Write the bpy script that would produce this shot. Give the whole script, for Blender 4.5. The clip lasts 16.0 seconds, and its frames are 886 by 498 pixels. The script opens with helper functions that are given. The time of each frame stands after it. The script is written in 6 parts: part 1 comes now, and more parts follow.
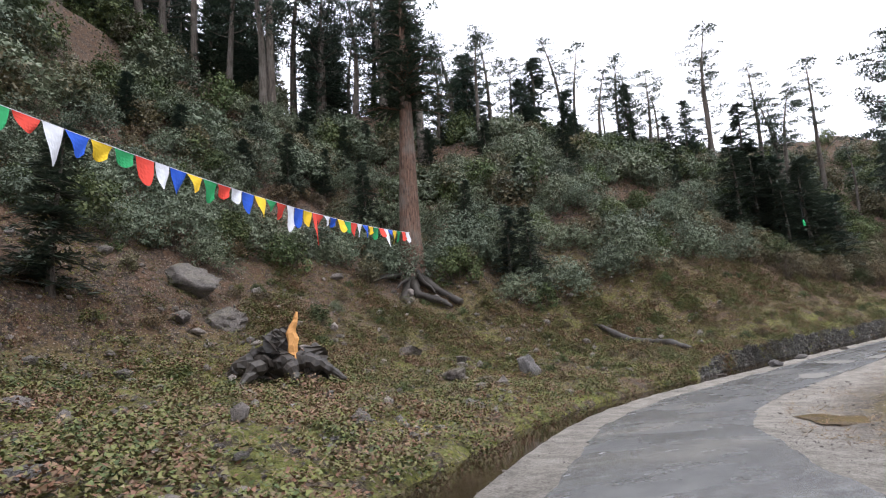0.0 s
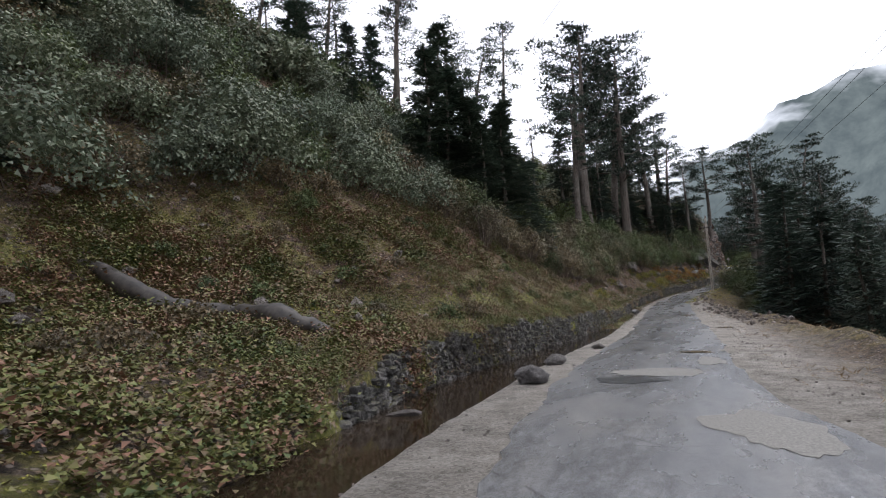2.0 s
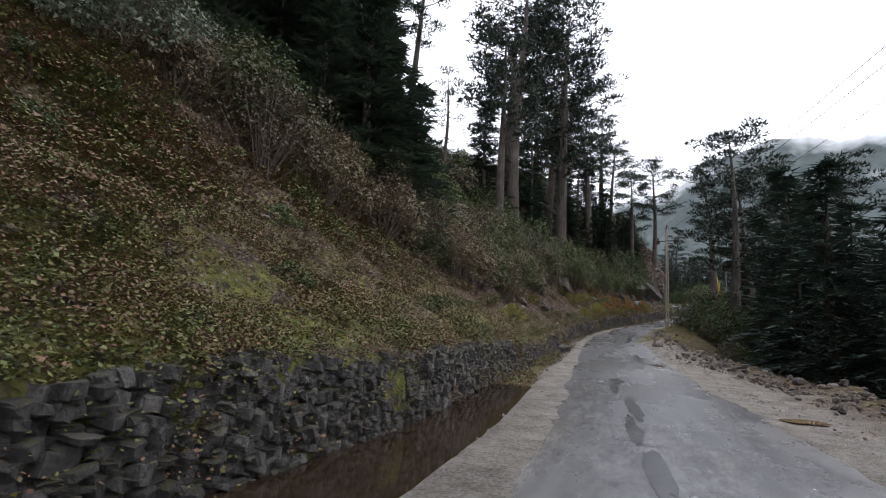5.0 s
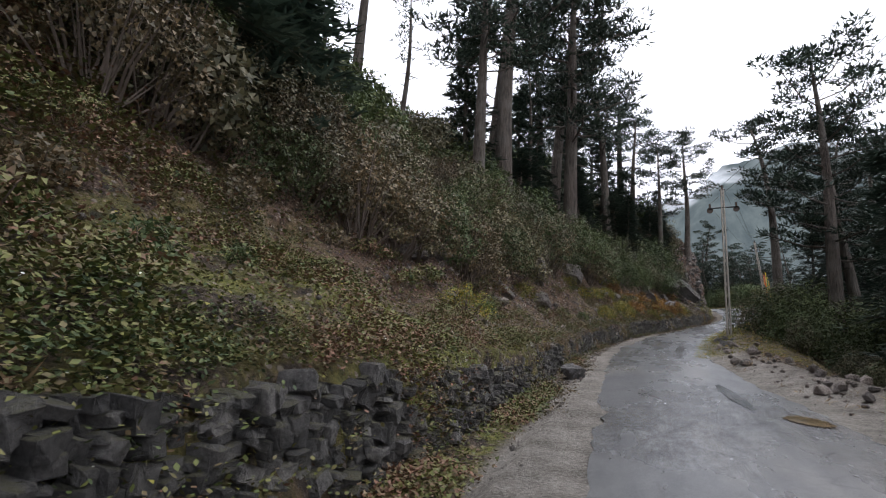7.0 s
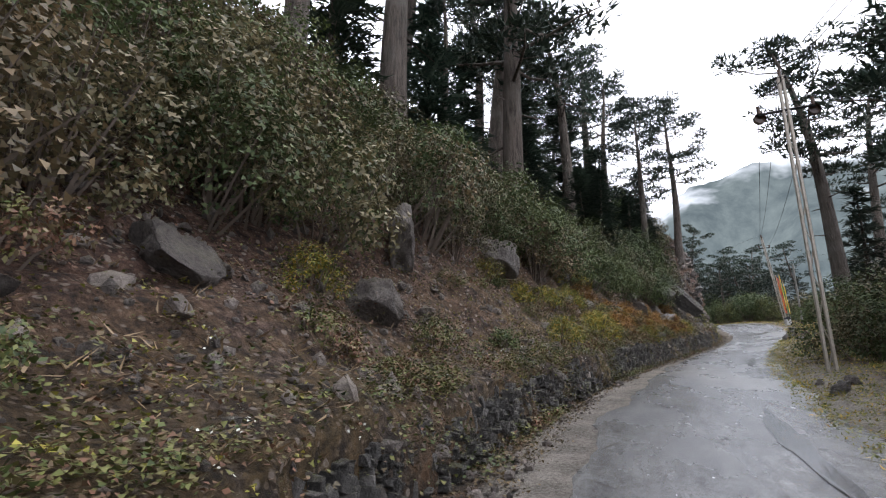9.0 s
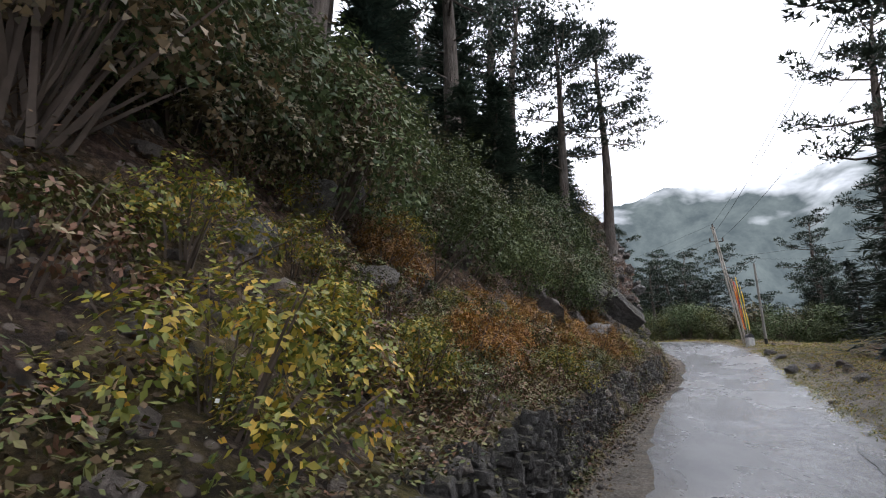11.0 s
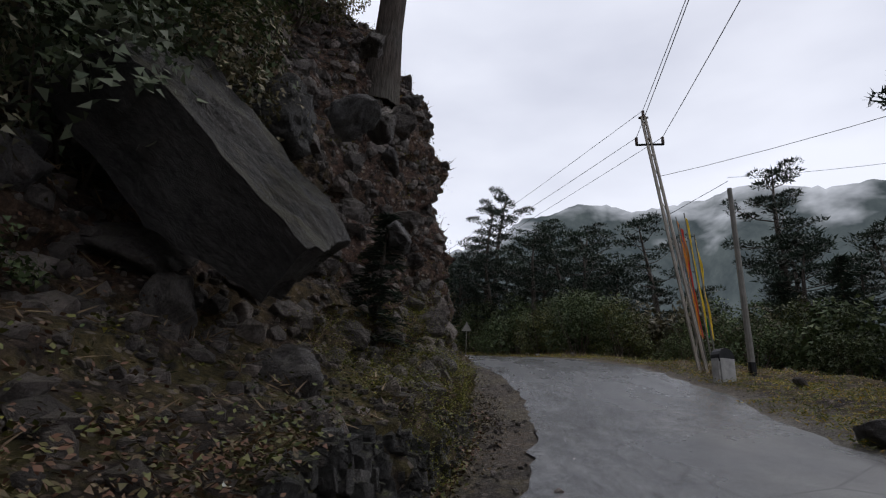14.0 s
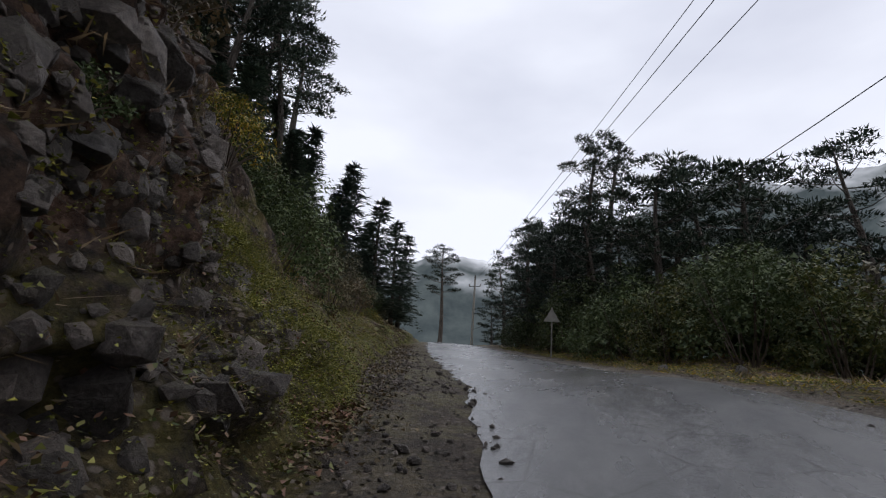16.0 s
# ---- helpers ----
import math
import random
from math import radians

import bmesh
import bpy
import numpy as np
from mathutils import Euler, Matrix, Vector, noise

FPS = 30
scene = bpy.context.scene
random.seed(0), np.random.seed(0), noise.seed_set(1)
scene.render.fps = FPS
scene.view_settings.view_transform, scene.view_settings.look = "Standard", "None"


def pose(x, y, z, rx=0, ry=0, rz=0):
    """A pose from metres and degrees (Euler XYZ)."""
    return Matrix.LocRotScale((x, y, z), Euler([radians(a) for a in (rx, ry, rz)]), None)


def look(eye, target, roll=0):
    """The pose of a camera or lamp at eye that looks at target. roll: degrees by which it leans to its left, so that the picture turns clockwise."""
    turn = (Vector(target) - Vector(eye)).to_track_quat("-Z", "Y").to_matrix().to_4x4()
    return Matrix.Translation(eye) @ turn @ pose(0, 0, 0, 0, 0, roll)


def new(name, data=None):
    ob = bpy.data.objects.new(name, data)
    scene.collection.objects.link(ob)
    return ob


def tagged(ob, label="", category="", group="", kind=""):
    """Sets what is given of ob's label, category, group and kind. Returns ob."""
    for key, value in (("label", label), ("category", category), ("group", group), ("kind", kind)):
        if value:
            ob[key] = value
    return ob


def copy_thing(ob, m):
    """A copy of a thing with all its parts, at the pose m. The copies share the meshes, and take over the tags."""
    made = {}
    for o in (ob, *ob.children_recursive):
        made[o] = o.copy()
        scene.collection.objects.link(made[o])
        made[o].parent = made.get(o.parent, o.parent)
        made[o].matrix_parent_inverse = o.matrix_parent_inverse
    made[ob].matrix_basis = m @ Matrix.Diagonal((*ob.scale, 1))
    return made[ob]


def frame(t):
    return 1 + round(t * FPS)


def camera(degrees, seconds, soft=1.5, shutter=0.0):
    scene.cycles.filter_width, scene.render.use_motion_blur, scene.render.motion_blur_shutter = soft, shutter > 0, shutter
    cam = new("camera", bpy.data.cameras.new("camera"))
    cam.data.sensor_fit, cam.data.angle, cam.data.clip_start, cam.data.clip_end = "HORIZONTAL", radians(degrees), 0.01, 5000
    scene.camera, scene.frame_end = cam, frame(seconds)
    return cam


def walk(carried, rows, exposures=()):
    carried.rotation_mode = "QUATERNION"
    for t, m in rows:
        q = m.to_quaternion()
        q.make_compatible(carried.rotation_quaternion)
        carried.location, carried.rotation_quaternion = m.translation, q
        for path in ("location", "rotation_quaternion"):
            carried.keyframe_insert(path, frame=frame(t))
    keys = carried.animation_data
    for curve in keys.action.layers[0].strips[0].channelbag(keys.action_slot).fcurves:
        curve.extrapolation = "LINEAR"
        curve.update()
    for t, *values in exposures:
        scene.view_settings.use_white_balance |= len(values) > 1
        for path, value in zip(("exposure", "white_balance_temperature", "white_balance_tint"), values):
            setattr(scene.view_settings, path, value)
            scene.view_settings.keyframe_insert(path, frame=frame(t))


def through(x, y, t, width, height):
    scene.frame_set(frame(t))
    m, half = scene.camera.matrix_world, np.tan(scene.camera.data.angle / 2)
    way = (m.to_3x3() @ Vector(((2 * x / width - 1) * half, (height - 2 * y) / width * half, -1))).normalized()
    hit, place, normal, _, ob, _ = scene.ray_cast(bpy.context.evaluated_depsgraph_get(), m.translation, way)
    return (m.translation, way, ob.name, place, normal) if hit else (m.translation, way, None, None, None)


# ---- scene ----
cam = camera(79.0, 16.0, soft=1.15)
EXPOSURES = [(0.0, 1.58), (1.0, 1.42), (2.0, 1.05), (3.0, 0.68), (4.5, 0.9), (7.0, 1.03), (8.5, 1.45), (9.0, 1.47), (11.5, 1.18), (12.5, 0.75), (13.5, 0.0), (14.0, -0.12), (15.0, -0.18), (16.0, -0.05)]
PATH = [
    (0.0, (16.93, -31.98, 2.395), (15.235, -30.989, 2.752), -3.5),
    (0.5, (11.413, -26.419, 1.777), (9.874, -25.192, 2.133), -5.1),
    (1.0, (7.048, -20.944, 1.286), (5.693, -19.514, 1.629), -4.7),
    (1.5, (3.904, -15.712, 1.078), (2.771, -14.095, 1.397), -2.3),
    (2.0, (1.85, -10.673, 1.086), (1.011, -8.889, 1.421), -1.8),
    (2.5, (0.964, -6.23, 1.3), (0.339, -4.359, 1.629), -3.4),
    (3.0, (0.434, -2.983, 1.387), (-0.143, -1.105, 1.761), -1.0),
    (3.5, (-0.045, -0.062, 1.5), (-0.613, 1.812, 1.907), 2.5),
    (4.0, (-0.371, 2.621, 1.64), (-0.979, 4.505, 1.926), 1.0),
    (4.5, (-0.477, 5.161, 1.88), (-1.082, 7.032, 2.242), 3.4),
    (4.7, (-0.485, 6.216, 1.95), (-1.087, 8.085, 2.329), 3.8),
    (6.8, (-1.35, 19.38, 2.60), (-2.98, 23.97, 3.72), 2.7),
    (7.0, (-1.42, 20.81, 2.73), (-3.05, 25.41, 3.82), 3.4),
    (7.5, (-1.59, 24.42, 3.04), (-3.24, 29.00, 4.19), 1.9),
    (8.0, (-1.68, 28.28, 3.41), (-3.31, 32.87, 4.56), 1.2),
    (8.5, (-1.70, 32.01, 3.83), (-3.31, 36.61, 4.96), 1.8),
    (9.0, (-1.60, 36.48, 4.35), (-3.00, 41.08, 5.72), 0.9),
    (9.2, (-1.57, 38.25, 4.53), (-2.84, 42.88, 5.91), -1.4),
    (11.3, (0.00, 54.44, 6.84), (-0.58, 59.16, 8.38), 2.3),
    (11.5, (0.40, 56.15, 7.02), (-0.07, 60.84, 8.69), 2.9),
    (12.0, (1.57, 60.40, 7.57), (1.45, 65.12, 9.20), 0.2),
    (12.5, (2.65, 64.07, 8.11), (2.80, 68.82, 9.66), 0.6),
    (13.0, (3.77, 67.15, 8.56), (3.83, 71.88, 10.18), 3.0),
    (13.5, (4.74, 70.11, 8.98), (4.74, 74.88, 10.47), 3.7),
    (14.0, (6.01, 73.36, 9.50), (6.03, 78.12, 11.03), 2.7),
    (14.5, (6.92, 76.30, 10.06), (6.83, 81.06, 11.59), 3.3),
    (15.0, (7.46, 78.54, 10.47), (7.07, 83.32, 11.90), 5.7),
    (15.5, (7.84, 80.85, 10.89), (7.09, 85.63, 12.15), 5.3),
    (16.0, (8.18, 83.49, 11.24), (7.07, 88.16, 12.62), 4.3),
]
walk(cam, [(t, look(eye, target, roll)) for t, eye, target, roll in PATH], EXPOSURES)

# ---- world and light ----
world = bpy.data.worlds.new("world")
scene.world = world
world.use_nodes = True
wn, wl = world.node_tree.nodes, world.node_tree.links
wn.clear()
w_out, w_bg = wn.new("ShaderNodeOutputWorld"), wn.new("ShaderNodeBackground")
w_sky = wn.new("ShaderNodeTexSky")
w_sky.sky_type, w_sky.sun_disc = "NISHITA", False
w_sky.sun_elevation, w_sky.sun_rotation = radians(52), radians(40)
w_scale = wn.new("ShaderNodeMixRGB")
w_scale.blend_type, w_scale.inputs[0].default_value = "MULTIPLY", 1.0
w_scale.inputs[2].default_value = (0.1, 0.1, 0.1, 1)
wl.new(w_sky.outputs[0], w_scale.inputs[1])
# an overcast cloud deck over the whole sky
w_co, w_map = wn.new("ShaderNodeTexCoord"), wn.new("ShaderNodeMapping")
w_map.inputs["Scale"].default_value = (1.0, 1.0, 2.6)
w_noise, w_ramp = wn.new("ShaderNodeTexNoise"), wn.new("ShaderNodeValToRGB")
w_noise.inputs["Scale"].default_value, w_noise.inputs["Detail"].default_value = 1.7, 5.0
w_noise.inputs["Roughness"].default_value = 0.45
w_ramp.color_ramp.elements[0].position, w_ramp.color_ramp.elements[0].color = 0.34, (0.72, 0.75, 0.88, 1)
w_ramp.color_ramp.elements[1].position, w_ramp.color_ramp.elements[1].color = 0.62, (1.02, 1.05, 1.17, 1)
wl.new(w_co.outputs["Generated"], w_map.inputs["Vector"])
wl.new(w_map.outputs[0], w_noise.inputs["Vector"])
wl.new(w_noise.outputs[0], w_ramp.inputs[0])
w_mix = wn.new("ShaderNodeMixRGB")
w_mix.inputs[0].default_value = 0.92
wl.new(w_scale.outputs[0], w_mix.inputs[1])
wl.new(w_ramp.outputs[0], w_mix.inputs[2])
wl.new(w_mix.outputs[0], w_bg.inputs[0])
wl.new(w_bg.outputs[0], w_out.inputs[0])
w_bg.inputs[1].default_value = 1.0

sun = new("sun", bpy.data.lights.new("sun", "SUN"))
sun.data.energy, sun.data.angle, sun.data.color = 0.7, radians(25), (1.0, 0.97, 0.94)
sun.matrix_world = look((40, 60, 90), (0, 40, 0))


# ---- materials ----
class Mat:
    """A small helper round one node material."""

    def __init__(self, name, rough=0.9, spec=0.3):
        self.m = bpy.data.materials.new(name)
        self.m.use_nodes = True
        self.n, self.l = self.m.node_tree.nodes, self.m.node_tree.links
        self.b = self.n["Principled BSDF"]
        self.b.inputs["Roughness"].default_value = rough
        self.b.inputs["Specular IOR Level"].default_value = spec
        self.co = self.n.new("ShaderNodeTexCoord").outputs["Object"]

    def noise(self, scale, detail=5.0, rough=0.6, stretch=None):
        t = self.n.new("ShaderNodeTexNoise")
        t.inputs["Scale"].default_value, t.inputs["Detail"].default_value, t.inputs["Roughness"].default_value = scale, detail, rough
        src = self.co
        if stretch:
            mp = self.n.new("ShaderNodeMapping")
            mp.inputs["Scale"].default_value = stretch
            self.l.new(src, mp.inputs["Vector"])
            src = mp.outputs[0]
        self.l.new(src, t.inputs["Vector"])
        return t.outputs[0]

    def voronoi(self, scale, feature="F1"):
        t = self.n.new("ShaderNodeTexVoronoi")
        t.feature = feature
        t.inputs["Scale"].default_value = scale
        self.l.new(self.co, t.inputs["Vector"])
        return t

    def ramp(self, fac, *stops):
        r = self.n.new("ShaderNodeValToRGB")
        e = r.color_ramp.elements
        while len(e) < len(stops):
            e.new(0.5)
        for k, (p, c) in enumerate(stops):
            e[k].position = p
            e[k].color = (*c, 1) if not isinstance(c, (int, float)) else (c, c, c, 1)
        self.l.new(fac, r.inputs[0])
        return r.outputs[0]

    def mix(self, fac, a, b, kind="MIX"):
        x = self.n.new("ShaderNodeMixRGB")
        x.blend_type = kind
        for k, v in enumerate((fac, a, b)):
            if isinstance(v, (int, float)):
                x.inputs[k].default_value = v if k == 0 else (v, v, v, 1)
            elif isinstance(v, tuple):
                x.inputs[k].default_value = (*v, 1)
            else:
                self.l.new(v, x.inputs[k])
        return x.outputs[0]

    def random(self):
        return self.n.new("ShaderNodeObjectInfo").outputs["Random"]

    def island(self):
        return self.n.new("ShaderNodeNewGeometry").outputs["Random Per Island"]

    def attr(self, name):
        a = self.n.new("ShaderNodeAttribute")
        a.attribute_name = name
        return a.outputs["Color"]

    def colour(self, c):
        if isinstance(c, tuple):
            self.b.inputs["Base Color"].default_value = (*c, 1)
        else:
            self.l.new(c, self.b.inputs["Base Color"])
        return self

    def rough(self, fac):
        self.l.new(fac, self.b.inputs["Roughness"])
        return self

    def bump(self, fac, strength=0.5, dist=0.05):
        b = self.n.new("ShaderNodeBump")
        b.inputs["Strength"].default_value, b.inputs["Distance"].default_value = strength, dist
        self.l.new(fac, b.inputs["Height"])
        self.l.new(b.outputs[0], self.b.inputs["Normal"])
        return self


def ground_material():
    m = Mat("hill_soil")
    zone = m.attr("zone")
    sep = m.n.new("ShaderNodeSeparateColor")
    m.l.new(zone, sep.inputs[0])
    big, mid, fine = m.noise(0.22, 4), m.noise(1.6, 6, 0.65), m.noise(7, 8, 0.78)
    soil = m.ramp(fine, (0.38, (0.01, 0.007, 0.005)), (0.52, (0.06, 0.042, 0.031)), (0.68, (0.19, 0.145, 0.112)))
    scree = m.ramp(fine, (0.38, (0.012, 0.007, 0.005)), (0.52, (0.082, 0.043, 0.03)), (0.68, (0.22, 0.135, 0.1)))
    moss = m.ramp(fine, (0.34, (0.03, 0.031, 0.008)), (0.52, (0.13, 0.135, 0.028)), (0.7, (0.28, 0.26, 0.07)))
    litter = m.ramp(fine, (0.36, (0.018, 0.01, 0.007)), (0.62, (0.15, 0.085, 0.048)))
    gravel = m.mix(0.55, m.ramp(m.voronoi(34).outputs["Color"], (0.15, (0.06, 0.053, 0.046)), (0.85, (0.38, 0.35, 0.31))), m.ramp(mid, (0.36, (0.13, 0.112, 0.092)), (0.64, (0.4, 0.36, 0.31))))
    base = m.mix(m.ramp(mid, (0.42, 0.0), (0.56, 1.0)), soil, litter)
    mossy = m.mix(m.ramp(big, (0.34, 0.0), (0.48, 1.0)), 0.0, m.ramp(mid, (0.42, 0.0), (0.52, 1.0)))
    base = m.mix(m.mix(1.0, mossy, sep.outputs[1], "MULTIPLY"), base, moss)
    base = m.mix(sep.outputs[0], base, scree)
    for scale, tone in ((8.5, (0.28, 0.23, 0.195)), (14, (0.2, 0.15, 0.11)), (4.5, (0.02, 0.016, 0.012))):
        v = m.voronoi(scale)
        spot = m.mix(1.0, m.ramp(v.outputs["Distance"], (0.22, 1.0), (0.34, 0.0)), m.ramp(v.outputs["Color"], (0.55, 0.0), (0.6, 0.85)), "MULTIPLY")
        base = m.mix(spot, base, tone)
    base = m.mix(sep.outputs[2], base, gravel)
    m.colour(base)
    return m.bump(m.mix(0.5, m.noise(12, 9, 0.8), mid), 1.0, 0.22).m


def asphalt_material():
    m = Mat("worn_asphalt", 0.5, 0.5)
    big, mid, fine = m.noise(0.35, 4, 0.6, (1.6, 0.5, 1)), m.noise(2.2, 6, 0.65, (1.5, 0.4, 1)), m.noise(60, 4, 0.7)
    c = m.ramp(mid, (0.34, (0.055, 0.055, 0.057)), (0.66, (0.14, 0.138, 0.137)))
    c = m.mix(0.35, c, m.ramp(fine, (0.3, 0.05), (0.7, 0.24)))
    c = m.mix(m.ramp(big, (0.52, 0.0), (0.7, 0.5)), c, (0.23, 0.215, 0.195))
    c = m.mix(1.0, c, m.ramp(m.noise(7, 9, 0.78, (1.4, 0.6, 1)), (0.36, 0.78), (0.64, 1.16)), "MULTIPLY")
    crack = m.mix(1.0, m.ramp(m.voronoi(0.9, "DISTANCE_TO_EDGE").outputs["Distance"], (0.0, 1.0), (0.022, 0.0)), m.ramp(m.noise(0.6, 3), (0.5, 0.0), (0.6, 0.8)), "MULTIPLY")
    c = m.mix(crack, c, (0.05, 0.048, 0.045))
    m.colour(c)
    m.rough(m.ramp(m.noise(0.5, 5, 0.6, (1.5, 0.5, 1)), (0.3, 0.17), (0.7, 0.36)))
    return m.bump(fine, 0.35, 0.012).m


def rock_material(name, dark, light, moss=0.3):
    m = Mat(name, 0.7, 0.4)
    a, b = m.noise(3.4, 10, 0.76), m.noise(26, 8, 0.75)
    c = m.ramp(m.mix(0.4, a, b), (0.36, dark), (0.64, light))
    c = m.mix(m.mix(1.0, m.random(), 0.45, "MULTIPLY"), c, m.mix(1.0, c, (0.62, 0.52, 0.46), "MULTIPLY"))
    c = m.mix(1.0, c, m.ramp(m.island(), (0.0, 0.6), (0.65, 1.0), (0.85, 1.4), (1.0, 2.1)), "MULTIPLY")
    g = m.n.new("ShaderNodeNewGeometry")
    up = m.n.new("ShaderNodeSeparateXYZ")
    m.l.new(g.outputs["Normal"], up.inputs[0])
    cover = m.mix(1.0, m.ramp(up.outputs[2], (0.35, 0.0), (0.8, moss)), m.ramp(a, (0.45, 0.0), (0.55, 1.0)), "MULTIPLY")
    m.colour(m.mix(cover, c, (0.085, 0.08, 0.022)))
    return m.bump(m.mix(0.5, a, m.noise(6, 11, 0.8)), 1.0, 0.3).m


def bark_material(name, dark, light):
    m = Mat(name, 0.9, 0.2)
    a = m.noise(2.2, 7, 0.7, (5, 5, 0.6))
    m.colour(m.mix(m.ramp(m.noise(0.8, 4), (0.45, 0.0), (0.65, 0.5)), m.ramp(a, (0.35, dark), (0.65, light)), (0.16, 0.15, 0.13)))
    return m.bump(a, 1.0, 0.14).m


def leaf_material(name, *stops, rough=0.55, through=0.25, spec=0.35):
    """Leaves: each one takes its own shade, and some light passes through."""
    m = Mat(name, rough, spec)
    c = m.ramp(m.island(), *stops)
    c = m.mix(0.35, c, m.mix(1.0, c, m.ramp(m.noise(0.5, 3), (0.35, 0.45), (0.65, 1.5)), "MULTIPLY"))
    c = m.mix(m.ramp(m.random(), (0.0, 0.0), (1.0, 0.5)), c, m.mix(1.0, c, (0.85, 0.66, 0.5), "MULTIPLY"))
    c = m.mix(1.0, c, m.ramp(m.random(), (0.0, 0.6), (0.3, 1.25), (0.55, 0.75), (0.8, 1.35), (1.0, 0.9)), "MULTIPLY")
    m.colour(c)
    tr = m.n.new("ShaderNodeBsdfTranslucent")
    m.l.new(c, tr.inputs[0])
    ms = m.n.new("ShaderNodeMixShader")
    ms.inputs[0].default_value = through
    m.l.new(m.b.outputs[0], ms.inputs[1])
    m.l.new(tr.outputs[0], ms.inputs[2])
    m.l.new(ms.outputs[0], m.n["Material Output"].inputs["Surface"])
    return m.m


def plain_material(name, c, rough=0.6, metal=0.0, grain=0.25, scale=8.0):
    m = Mat(name, rough)
    m.b.inputs["Metallic"].default_value = metal
    n = m.noise(scale, 5, 0.6)
    dark = tuple(v * (1 - grain) for v in c)
    m.colour(m.ramp(n, (0.35, dark), (0.65, c)))
    return m.bump(n, 0.2, 0.01).m


def water_material(name="ditch_water", c=(0.016, 0.011, 0.007)):
    m = Mat(name, 0.05, 0.4)
    m.colour(m.ramp(m.noise(0.9, 4), (0.4, c), (0.6, tuple(v * 1.7 for v in c))))
    return m.bump(m.noise(5, 3), 0.06, 0.02).m


SOIL, ASPHALT, WATER = ground_material(), asphalt_material(), water_material()
MUD_WATER = water_material("puddle_water", (0.12, 0.085, 0.05))
ROCK = rock_material("grey_rock", (0.045, 0.037, 0.033), (0.31, 0.272, 0.248))
WALL_STONE = rock_material("wall_stone", (0.012, 0.011, 0.0105), (0.17, 0.158, 0.148), 0.6)
PALE_ROCK = rock_material("pale_rock", (0.09, 0.085, 0.085), (0.36, 0.34, 0.33), 0.15)
GRAVEL = rock_material("gravel_stone", (0.06, 0.05, 0.045), (0.3, 0.265, 0.24), 0.05)
BARK = bark_material("conifer_bark", (0.035, 0.028, 0.024), (0.13, 0.105, 0.088))
RED_BARK = bark_material("reddish_bark", (0.03, 0.018, 0.014), (0.21, 0.125, 0.09))
DARK_WOOD = plain_material("wet_dead_wood", (0.05, 0.041, 0.034), 0.5, 0.0, 0.7, 7)
TWIG = plain_material("twig_bark", (0.11, 0.085, 0.068), 0.9)
NEEDLE = leaf_material("conifer_needles", (0.0, (0.014, 0.026, 0.02)), (0.6, (0.036, 0.058, 0.042)), (1.0, (0.07, 0.094, 0.07)), through=0.15)
FIR = leaf_material("fir_needles", (0.0, (0.02, 0.038, 0.03)), (0.6, (0.048, 0.076, 0.058)), (1.0, (0.085, 0.115, 0.09)), through=0.15)
RHODO = leaf_material("rhododendron_leaves", (0.0, (0.055, 0.078, 0.05)), (0.5, (0.1, 0.13, 0.082)), (1.0, (0.19, 0.22, 0.165)), rough=0.55, through=0.15, spec=0.25)
LAUREL = leaf_material("dark_shrub_leaves", (0.0, (0.03, 0.048, 0.02)), (0.6, (0.07, 0.1, 0.04)), (1.0, (0.12, 0.145, 0.065)), rough=0.6, through=0.2, spec=0.2)
OLIVE = leaf_material("olive_shrub_leaves", (0.0, (0.04, 0.042, 0.022)), (0.55, (0.1, 0.095, 0.05)), (0.85, (0.16, 0.14, 0.08)), (1.0, (0.24, 0.23, 0.16)))
BROWN = leaf_material("brown_shrub_leaves", (0.0, (0.05, 0.045, 0.025)), (0.6, (0.115, 0.09, 0.05)), (1.0, (0.2, 0.15, 0.085)))
YELLOW = leaf_material("yellow_green_leaves", (0.0, (0.055, 0.085, 0.018)), (0.55, (0.17, 0.185, 0.035)), (0.85, (0.34, 0.27, 0.04)), (1.0, (0.4, 0.24, 0.04)))
MOSS_LEAF = leaf_material("moss_leaves", (0.0, (0.06, 0.07, 0.012)), (0.6, (0.16, 0.17, 0.03)), (1.0, (0.3, 0.28, 0.06)))
THICKET_LEAF = leaf_material("thicket_leaves", (0.0, (0.03, 0.05, 0.016)), (0.6, (0.085, 0.105, 0.03)), (1.0, (0.17, 0.17, 0.05)))
ORANGE = leaf_material("autumn_leaves", (0.0, (0.12, 0.06, 0.016)), (0.5, (0.25, 0.12, 0.025)), (1.0, (0.34, 0.2, 0.04)))


def cover_material():
    """Low herbs: the shade runs in patches, green to yellow, rust and pale."""
    m = Mat("herb_leaves", 0.6, 0.25)
    f = m.mix(0.4, m.ramp(m.mix(0.5, m.noise(0.55, 3, 0.6), m.noise(2.1, 3, 0.6)), (0.36, 0.0), (0.64, 1.0)), m.island())
    c = m.ramp(f, (0.1, (0.022, 0.036, 0.012)), (0.28, (0.062, 0.082, 0.024)), (0.42, (0.125, 0.125, 0.036)), (0.54, (0.1, 0.078, 0.038)), (0.66, (0.135, 0.07, 0.045)), (0.78, (0.17, 0.085, 0.05)), (0.92, (0.24, 0.2, 0.12)))
    return m.colour(c).m


